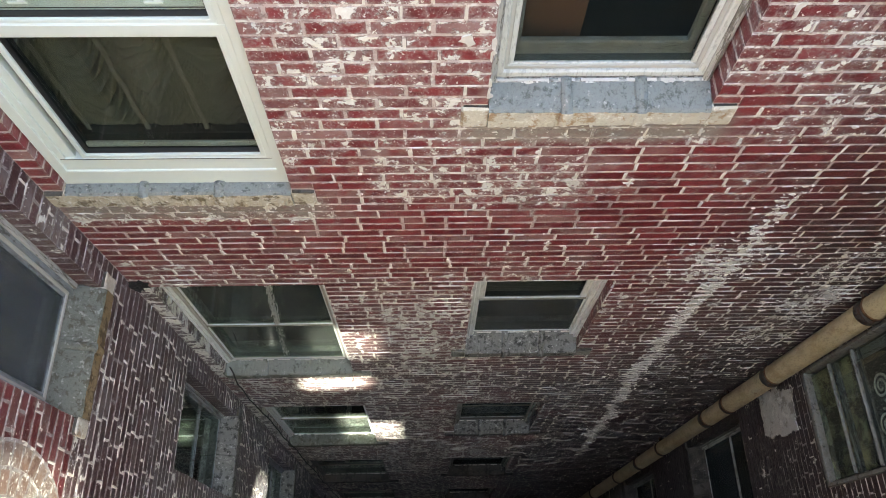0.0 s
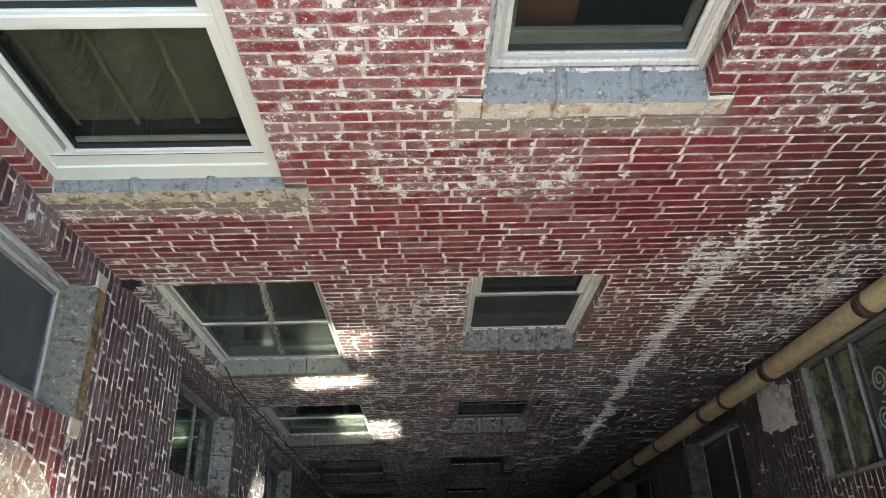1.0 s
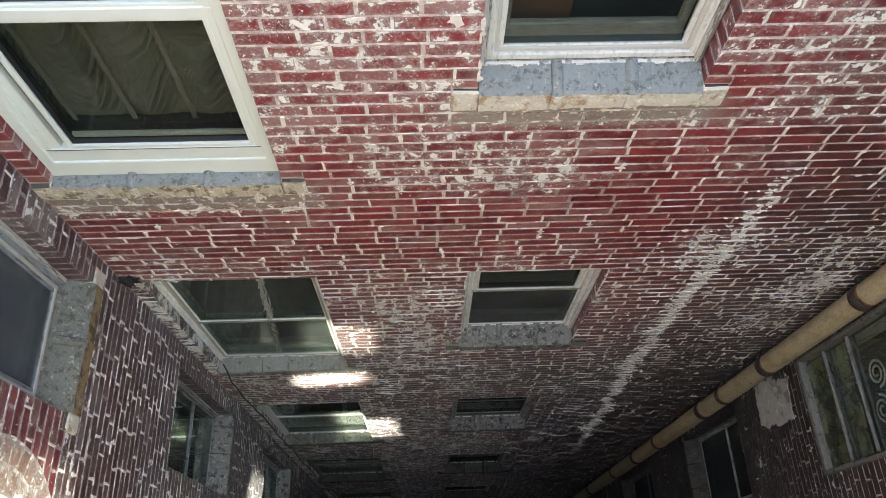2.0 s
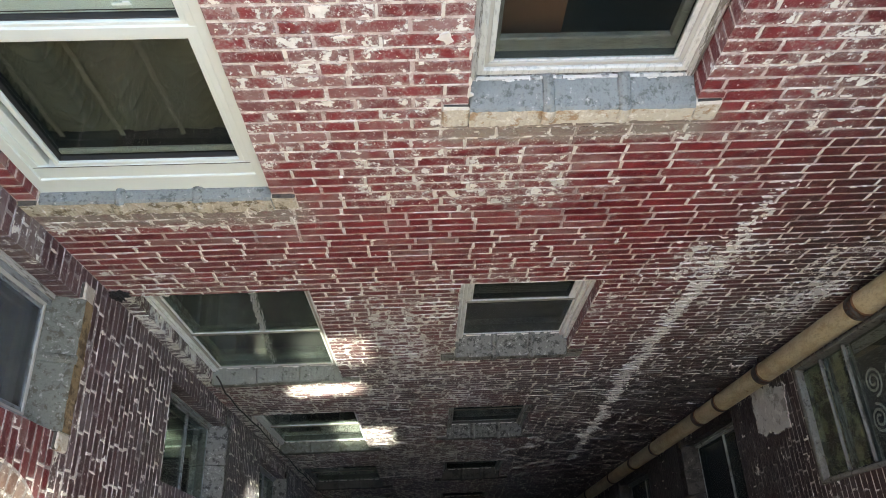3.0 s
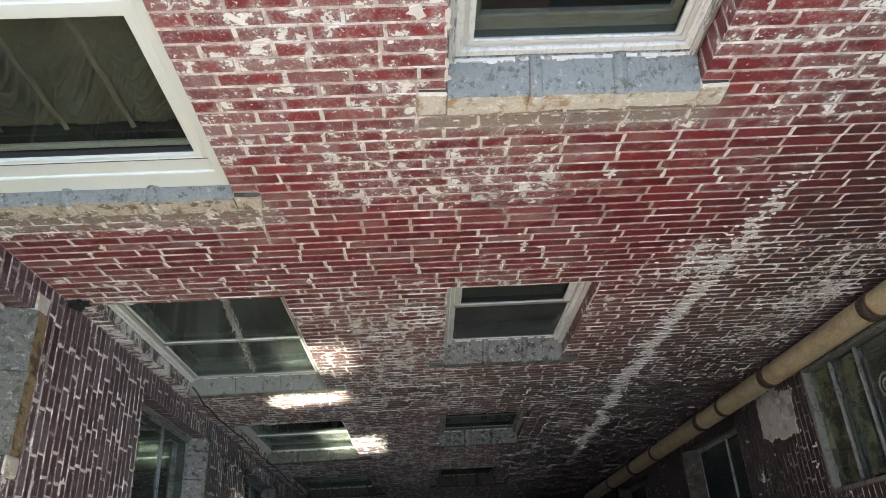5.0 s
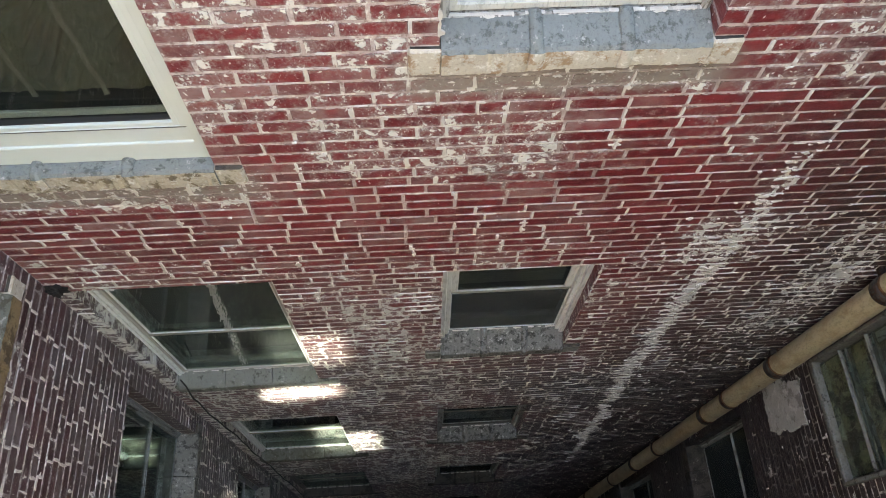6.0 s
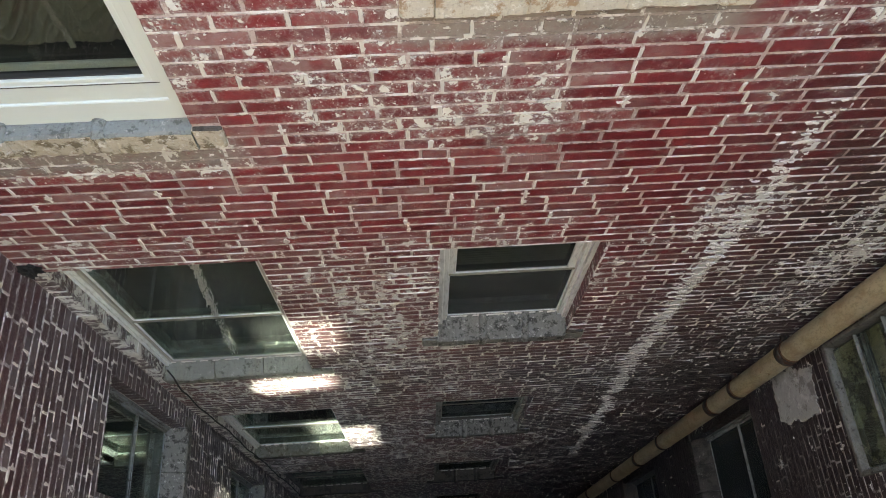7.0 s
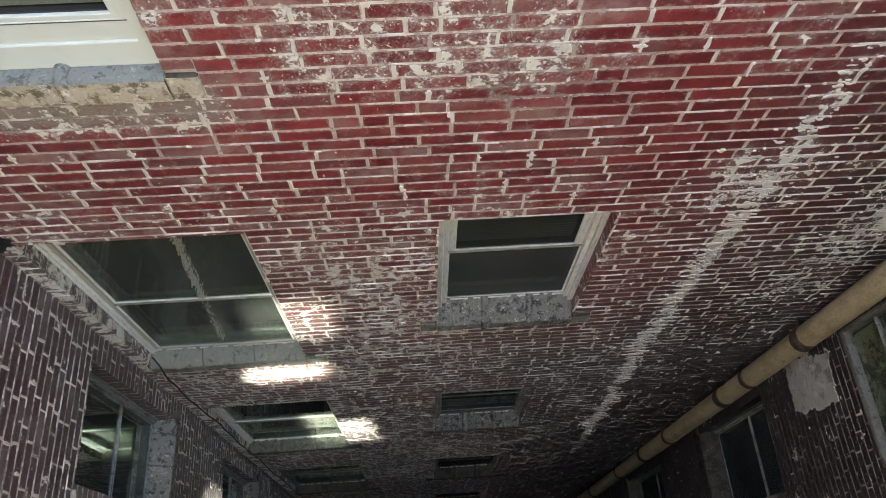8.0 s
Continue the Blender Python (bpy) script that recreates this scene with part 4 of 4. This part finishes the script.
        n = noise.noise(Vector((s * 5, t * 7, 0)))
        n2 = noise.noise(Vector((s * 9, t * 4, 4)))
        p = t * 24 + sag * (3.0 + 1.2 * n2) + 1.0 * n
        q = p - math.floor(p)
        tooth = (1 - q / 0.78) if q < 0.78 else (q - 0.78) / 0.22
        fine = 0.010 * math.sin(2.3 * 6.283 * p) * sag
        calm = min(1.0, t * 14 + 0.15)
        return (-0.094 * tooth * (0.35 + 0.65 * sag) * (0.8 + 0.7 * n2) + fine + 0.012 * sag) * calm

    part("cloth", ruffled_sheet(u0 + 0.012, u1 - 0.012, -0.085, 1.5, 0.02, 140, 420, folds), cloth, curtain)
    for k in range(1, 5):
        u = left + gap * k
        part("frill", ruffled_sheet(u - 0.010, u + 0.010, -0.07, 1.5, -0.022, 4, 900, lambda s, t: 0.006 * math.sin(t * 900 + s * 5 + k) * abs(2 * s - 1) + 0.004 * math.sin(t * 47)), frill, curtain, "pale gathered frill band")


plastic_window()


# things just inside the panes
sheer = part("sheer_curtain", ruffled_sheet(-0.79, -0.22, -1.56, -0.3, 0.20, 60, 8, lambda s, t: 0.003 * math.sin(s * 38) + 0.008 * math.sin(s * 9 + t * 2)), plain("blue_grey_sheer_cloth", (0.10, 0.115, 0.14), 0.9, vary=0.3, scale=4), None)
sheer.matrix_world = FACES["west"]
tagged(sheer, "blue-grey sheer curtain hanging behind dusty glass", "curtain")
def hanging_strip(u, v0, v1, w, label):
    strip = thing("lace_strip", FACES["north"] @ Matrix.Translation((u, w, v0)) @ Matrix.Rotation(radians(5.3), 4, "Y"), label, "lace")
    lace = plain("old_lace_cloth", (0.50, 0.51, 0.47), 0.9, vary=0.3, scale=60, depth=0.003)
    part("ribbon", ruffled_sheet(-0.004, 0.004, 0.25, v1 - v0, 0, 4, 200, lambda s, t: 0.008 * math.sin(s * 9 + t * 60)), M_RAIL, strip)
    rnd = random.Random(77)
    verts, faces = [], []
    for _ in range(1000):
        t = rnd.random()
        chip(verts, faces, rnd, rnd.gauss(0, 0.011), 0.02 + t * (v1 - v0), 0.0017 * rnd.lognormvariate(0, 0.5), 0.008 * rnd.lognormvariate(0, 0.5), -0.012 - rnd.uniform(0, 0.02))
    shreds = new("torn_lace", mesh_of("torn_lace", verts, faces, lace))
    shreds.parent = strip
    tagged(shreds, "torn white lace shreds", kind="stuff")


hanging_strip(-1.362, -3.74, -2.12, 0.128, "pale crumpled lace strip hanging behind glass")
board = part("brown_board", rough_edges(bar(bmesh.new(), 0.05, 0.35, 0.26, 0.28, -0.30, 0.85, 0.004), 0.002, 3), plain("brown_hardboard", (0.085, 0.036, 0.018), 0.8, vary=0.25, scale=5), None)
tagged(board, "brown hardboard sheet standing behind the window pane", "board")
blind = thing("slatted_blind", FACES["north"] @ Matrix.Translation((0.415, 0.155, -2.56)), "dark slatted blind hanging behind the upper pane", "blind")
slat_cloth = plain("dull_blind_slat", (0.34, 0.34, 0.28), 0.6)
for k in range(18):
    bm = bar(bmesh.new(), -0.33, 0.33, -0.012, 0.012, k * 0.028, k * 0.028 + 0.003, 0)
    bmesh.ops.rotate(bm, verts=bm.verts, cent=(0, 0, k * 0.028), matrix=Matrix.Rotation(radians(-30), 3, "X"))
    part("slat", bm, slat_cloth, blind)
shade = part("roller_shade", ruffled_sheet(-1.74, -0.93, -6.62, -5.98, 0.165, 30, 4, lambda s, t: 0.004 * math.sin(s * 40)), plain("pale_roller_cloth", (0.46, 0.46, 0.42), 0.85, vary=0.2), None)
tagged(shade, "pale roller shade drawn behind the lower pane", "shade")


M_OLD = worn_paint("old_chalky_paint", (0.20, 0.20, 0.175), (0.08, 0.075, 0.065), 0.3, 0.85, 24, (1, 1, 1))
M_BOARD = stone("peeling_cream_board", (0.48, 0.46, 0.28), (0.05, 0.04, 0.025), (0.40, 0.40, 0.30), 0.62, 7, 0.4)


# the wide framed window in the wall on the right, with a glazed outer frame and iron scrolls
def framed_window():
    u0, u1, v0, v1 = 0.14, 0.99, -3.55, -1.75
    HOLES["east"].append((u0 - 0.003, u1 + 0.003, v0, v1))
    CUTS["east"].append((u0, u1, v0, v1))
    WINDOW_COUNT[0] += 1
    win = thing(f"window_{WINDOW_COUNT[0]}", FACES["east"], "old white-framed window with peeling panels and iron scrolls", "window", kind="structure")
    part("window_frame", rough_edges(ring(u0, u1, v0, v1, 0.028, -0.03, 0.08, 0.006, foot=0.038), 0.002, 5), M_OLD, win)
    for v, h in ((-3.20, 0.009), (-2.88, 0.010), (-2.35, 0.010)):
        part("rail", rough_edges(bar(bmesh.new(), u0 + 0.04, u1 - 0.04, -0.008, 0.018, v - h / 2, v + h / 2, 0.004), 0.002, 6), M_OLD, win)
        part("rail", rough_edges(bar(bmesh.new(), u0 + 0.04, u1 - 0.04, 0.026, 0.045, v - h / 2 + 0.030, v + h / 2 + 0.030, 0.003), 0.002, 7), M_OLD, win)
    part("panel", rough_edges(bar(bmesh.new(), u0 + 0.05, u1 - 0.05, 0.028, 0.045, v0 + 0.03, -3.23, 0.004), 0.002, 8), M_BOARD, win, "peeling cream-painted board")
    part("panel", rough_edges(bar(bmesh.new(), u0 + 0.05, u1 - 0.05, 0.032, 0.05, -3.12, -2.99, 0.004), 0.002, 9), M_BOARD, win, "peeling cream-painted board")
    for p, q in ((v0 + 0.05, -3.21), (-3.19, -2.89), (-2.87, -2.36)):
        ob = part("pane", pane(u0 + 0.045, u1 - 0.045, p, q, 0.02), M_GLASS, win)
        ob.visible_shadow = False
    iron = plain("pale_iron_scroll", (0.55, 0.53, 0.46), 0.6)
    for cu, cv, r, turn in ((0.47, -2.75, 0.095, 1), (0.70, -2.79, 0.095, -1), (0.45, -2.52, 0.09, -1), (0.72, -2.54, 0.09, 1)):
        bm = bmesh.new()
        rows = []
        for k in range(40):
            x = k / 39 * 4.2 * math.pi
            rad = r * (1 - 0.8 * k / 39)
            c = Vector((cu + turn * rad * math.cos(x), 0.055, cv + rad * math.sin(x)))
            o = Vector((turn * math.cos(x), 0, math.sin(x)))
            rows.append([bm.verts.new(c + o * a + Vector((0, b, 0))) for a, b in ((0.009, 0), (0, -0.006), (-0.009, 0), (0, 0.006))])
        for r0, r1 in zip(rows, rows[1:]):
            for k in range(4):
                bm.faces.new((r0[k], r0[(k + 1) % 4], r1[(k + 1) % 4], r1[k]))
        part("scroll", bm, iron, win, "pale wrought-iron scroll")
    room("east", u0, u1, v0, v1, "room")


framed_window()


# the round window in the wall on the left, with two rings of radial bricks
def round_window(cu, cv):
    HOLES["west"].append((cu - 0.2, cu + 0.2, cv - 0.2, cv + 0.2))
    CUTS["west"].append((cu - 0.2, cu + 0.2, cv - 0.2, cv + 0.2))
    WINDOW_COUNT[0] += 1
    win = thing(f"window_{WINDOW_COUNT[0]}", FACES["west"] @ Matrix.Translation((cu, 0, cv)), "round window with a white frame in two rings of brick", "window", kind="structure")

    def band(r0, r1, w, segs=72):
        bm = bmesh.new()
        turn = Matrix.Rotation(radians(90), 3, "X")
        rows = [[bm.verts.new(turn @ Vector((r * math.cos(2 * math.pi * k / segs), r * math.sin(2 * math.pi * k / segs), z))) for k in range(segs)] for r, z in ((r0, -0.03), (r0, w), (r1, w), (r1, -0.03))]
        for a, b in zip(rows, rows[1:]):
            for k in range(segs):
                bm.faces.new((a[k], a[(k + 1) % segs], b[(k + 1) % segs], b[k]))
        bmesh.ops.recalc_face_normals(bm, faces=bm.faces)
        return bm

    part("window_frame", band(0.28, 0.382, 0.012), M_WHITE, win)
    part("mortar_ring", band(0.382, 0.612, 0.0045), M_MORTAR_WEST, win)
    bm = bmesh.new()
    bmesh.ops.create_cone(bm, cap_ends=True, segments=48, radius1=0.285, radius2=0.285, depth=0.004, matrix=Matrix.Rotation(radians(90), 4, "X"))
    part("pane", bm, M_GLASS, win).visible_shadow = False
    rnd = random.Random(31)
    for radius, count in ((0.440, 36), (0.549, 45)):
        wide = 2 * math.pi * radius / count - 0.010
        me = mark_edges(mesh_of("arch_brick", brick_points(-wide / 2, wide / 2, -0.0495, 0.0495, rnd), BOX_FACES, M_BRICK_ARCH))
        for k in range(count):
            ob = new("arch_brick", me)
            ob.parent = win
            ob.matrix_local = Matrix.Rotation(2 * math.pi * (k + 0.3) / count, 4, "Y") @ Matrix.Translation((0, -0.004 - rnd.uniform(0, 0.001), radius))
    room("west", cu - 0.2, cu + 0.2, cv - 0.2, cv + 0.2, "room")


M_BRICK_ARCH = brick_material("pale_arch_brick", (0.13, 0.065, 0.05), (0.25, 0.15, 0.115), (0.25, 0.18, 0.14), (0.42, 0.37, 0.33), 0.8, 0.25)
round_window(-1.645, -1.25)


# ---- drainpipe ----
def lathe(profile, segs=28):
    bm = bmesh.new()
    rows = [[bm.verts.new((r * math.cos(2 * math.pi * k / segs), r * math.sin(2 * math.pi * k / segs), z)) for k in range(segs)] for r, z in profile]
    for a, b in zip(rows, rows[1:]):
        for k in range(segs):
            bm.faces.new((a[k], a[(k + 1) % segs], b[(k + 1) % segs], b[k])).smooth = True
    return bm


PIPE_X, PIPE_Y, PIPE_R = 2.448, -0.128, 0.077
pipe = thing("drainpipe", Matrix.Translation((PIPE_X, PIPE_Y, Z_GROUND)), "cream-painted drainpipe with rusty dark collars on brickwork", "drainpipe")
collars = [(-0.9, 1), (-2.28, 1), (-3.70, 1), (-4.62, 0), (-5.18, 1), (-6.72, 0), (-7.7, 1), (-8.9, 0), (-10.6, 1)]
levels = [Z_TOP + 0.3] + [c[0] for c in collars] + [Z_GROUND]
for hi, lo in zip(levels, levels[1:]):
    lo, hi = lo - Z_GROUND, hi - Z_GROUND
    part("pipe_section", lathe([(PIPE_R, lo), (PIPE_R, hi - 0.13), (PIPE_R * 1.02, hi - 0.10), (PIPE_R * 1.02, hi)]), M_PIPE, pipe)
for z, wide in collars:
    h = 0.042 if wide else 0.024
    collar = part("collar", lathe([(PIPE_R * 0.98, z - Z_GROUND - h), (PIPE_R * 1.07, z - Z_GROUND - h), (PIPE_R * 1.09, z - Z_GROUND), (PIPE_R * 1.07, z - Z_GROUND + h), (PIPE_R * 0.98, z - Z_GROUND + h)]), M_RUST, pipe, "rusty dark iron collar")
    part("rust_rim", lathe([(PIPE_R * 1.0, z - Z_GROUND + h), (PIPE_R * 1.05, z - Z_GROUND + h), (PIPE_R * 1.035, z - Z_GROUND + h + 0.016), (PIPE_R * 1.021, z - Z_GROUND + h + 0.02)]), M_RUST_STAIN, collar, "orange rust stain round the collar")
    part("bracket", bar(bmesh.new(), -0.02, 0.02, 0.07, 0.128, z - Z_GROUND - 0.015, z - Z_GROUND + 0.015, 0.003), M_RUST, collar)

# ---- cable down the corner ----
curve = bpy.data.curves.new("cable", "CURVE")
curve.dimensions, curve.bevel_depth, curve.bevel_resolution = "3D", 0.006, 2
line = curve.splines.new("POLY")
rnd = random.Random(4)
steps = 60
line.points.add(steps)
for i in range(steps + 1):
    z = -3.58 - i * 0.17
    line.points[i].co = (-1.822 + 0.009 * math.sin(i * 0.7) + 0.07 * max(0, 1 - i / 3), -0.022 - 0.012 * max(0, 1 - i / 4) + 0.005 * math.sin(i * 1.9), z, 1)
curve.materials.append(M_CABLE)
cable = tagged(new("cable", curve), "thin black cable hanging down the brick corner", "cable")

# ---- tar in the corner over the wide window ----
bm = bmesh.new()
bmesh.ops.create_icosphere(bm, subdivisions=3, radius=1.0)
for v in bm.verts:
    v.co = Vector((v.co.x * 0.055, v.co.y * 0.02, v.co.z * 0.05)) * (1 + 0.9 * noise.noise(v.co * 2.3) + 0.5 * noise.noise(v.co * 6))
tar = part("tar_lump", bm, plain("black_tar", (0.012, 0.012, 0.014), 0.7, vary=0.4, scale=30, depth=0.004), None)
tar.location = (-1.90, -0.012, -2.03)
tagged(tar, "black lump of old tar stuck in the brick corner", "tar")

# ---- cement patch on the right wall ----
bm = bmesh.new()
rnd = random.Random(12)
sides = [((0.06, -4.36), (0.46, -4.40)), ((0.46, -4.40), (0.53, -3.86)), ((0.53, -3.86), (0.20, -3.78)), ((0.20, -3.78), (0.06, -4.36))]
STEPS = 40
outline = []
for a, b in sides:
    for k in range(STEPS):
        u, v = a[0] + (b[0] - a[0]) * k / STEPS, a[1] + (b[1] - a[1]) * k / STEPS
        off = Vector((noise.noise(Vector((u * 9, v * 9, 1))), noise.noise(Vector((u * 9, v * 9, 8))))) * 0.05 + Vector((noise.noise(Vector((u * 40, v * 40, 2))), noise.noise(Vector((u * 40, v * 40, 5))))) * 0.022
        outline.append((u + off.x, v + off.y))
rim = [bm.verts.new((u, -0.009, v)) for u, v in outline]
base = [bm.verts.new((u * 1.01, 0.001, v)) for u, v in outline]
bm.faces.new(rim)
for i in range(len(rim)):
    bm.faces.new((rim[i], rim[(i + 1) % len(rim)], base[(i + 1) % len(rim)], base[i]))
bmesh.ops.recalc_face_normals(bm, faces=bm.faces)
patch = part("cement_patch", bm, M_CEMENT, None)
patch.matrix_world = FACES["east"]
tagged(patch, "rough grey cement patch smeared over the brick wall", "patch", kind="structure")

# ---- walls, shaft floor, and the wall behind the camera ----
north = solid_wall("wall_north", "north", X_LEFT, X_RIGHT, Z_GROUND, Z_TOP, HOLES["north"], "tall dark red painted brick wall with flaking white lime")
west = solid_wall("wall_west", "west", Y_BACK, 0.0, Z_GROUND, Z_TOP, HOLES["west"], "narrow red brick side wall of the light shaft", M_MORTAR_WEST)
east = solid_wall("wall_east", "east", 0.0, -Y_BACK, Z_GROUND, Z_TOP, HOLES["east"], "dim brown brick side wall behind the drainpipe", M_MORTAR_EAST)
# Unseen wall; its distance, height and tone are set for the shaft's light.
south = solid_wall("wall_south", "south", -X_RIGHT, -X_LEFT, Z_GROUND, Z_TOP, [], "plain grey-green stucco wall, unseen, added to close the light shaft", M_SOUTH)
bm = bar(bmesh.new(), X_LEFT - 0.3, X_RIGHT + 0.3, Y_BACK - 0.3, 0.3, Z_GROUND - 0.3, Z_GROUND, 0)
tagged(part("ground", bm, M_GROUND, None), "dark dirty concrete floor of the shaft", "floor", kind="structure")

# ---- bricks, last ----
bricks, joints = courses(X_LEFT, X_RIGHT, -13.2, 2.4, CUTS["north"], 1)
# Low corner strip in the darker purple brick of the west wall.
corner_strip = {b for b in bricks if b[1] < -1.845 and b[2] < -2.09}
lay_bricks(north, [b for b in bricks if b not in corner_strip], (-0.85, 1.6, -2.02, 0.2), 2, M_BRICK)
lay_bricks(north, sorted(corner_strip), (9, 9, 9, 9), 3, M_BRICK_WEST)
# one clean brick that has sunk back a little between the two upper windows
for ob in north.children:
    if ob.name.startswith("brick.") and abs(ob.location.x + 0.57) < 0.11 and abs(ob.location.z + 0.245) < COURSE / 2:
        ob.data = ob.data.copy()
        ob.data.materials[0] = M_BRICK_CLEAN
        ob.location.y = 0.012
lay_beads(north, bricks, -9.0, 1.2, 14)
lay_lumps(north, joints, lambda u, v: 0.35 if v < -4 and u > 1.1 else 1.0 if v < -3 else 0.75 if v < -1.5 else 0.45 if v < -0.6 else 0.25, 3)


def north_flakes(u, v):
    bell = lambda x, m, w: math.exp(-((x - m) / w) ** 2)
    drift = 0.055 * max(0, -3.6 - v)
    run = bell(u + 0.10 * noise.noise(Vector((0, v * 2.1, 5))), 1.455 + drift, 0.055) * (0.2 + 0.8 * min(1, max(0, (-1.15 - v) / 0.5))) * (1 if v > -6.5 else 0.4)
    blob = 0.5 * bell(u, 1.42, 0.2) * bell(v, -1.86, 0.25)
    pipe_side = 0.14 * bell(u, 2.15, 0.25) * bell(v, -2.45, 0.8)
    return max(run, blob, pipe_side, 0.008 if v > -2.8 else 0.015 if u > 1.1 and v < -4.2 else 0.05)


lay_flakes(north, 24000, X_LEFT, X_RIGHT, -8.0, 0.6, CUTS["north"], north_flakes, 10)
lay_flakes(north, 32000, 1.05, 2.5, -7.0, -1.0, CUTS["north"], north_flakes, 16)
edge_joints = [(u, v, v + COURSE - 0.01) for u, lo, hi in ((0.842, -0.4, 0.8), (0.859, -3.3, -2.05), (-0.012, -0.4, 0.8), (0.026, -3.3, -2.05), (-0.839, -3.8, -2.1), (0.859, -6.2, -4.95)) for v in np.arange(lo, hi, COURSE)]
lay_lumps(north, edge_joints, lambda u, v: 0.95 if u > 0.8 and v < -2 else 0.4, 21, 0.0)
bricks, joints = courses(Y_BACK, 0.0, -13.2, 2.4, CUTS["west"], 4)
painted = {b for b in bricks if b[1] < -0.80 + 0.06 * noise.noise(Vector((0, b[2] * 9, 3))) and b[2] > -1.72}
lay_bricks(west, sorted(painted), (9, 9, 9, 9), 12, M_BRICK_RED)
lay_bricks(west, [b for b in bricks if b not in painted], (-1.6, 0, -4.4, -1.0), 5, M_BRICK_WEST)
lay_beads(west, bricks, -9.0, 0.6, 15, M_BEAD_WEST)
lay_lumps(west, joints, lambda u, v: 0.65 if v > -2.5 else 1.0, 6)
bricks, joints = courses(0.0, -Y_BACK, -13.2, 0.0, CUTS["east"], 7)
lay_bricks(east, bricks, (0, 1.3, -4.9, -3.6), 8, M_BRICK_EAST)
lay_lumps(east, joints, lambda u, v: 0.06, 9)
lay_flakes(east, 6000, 0.0, 1.4, -7.5, -3.5, CUTS["east"], lambda u, v: 0.014, 19)
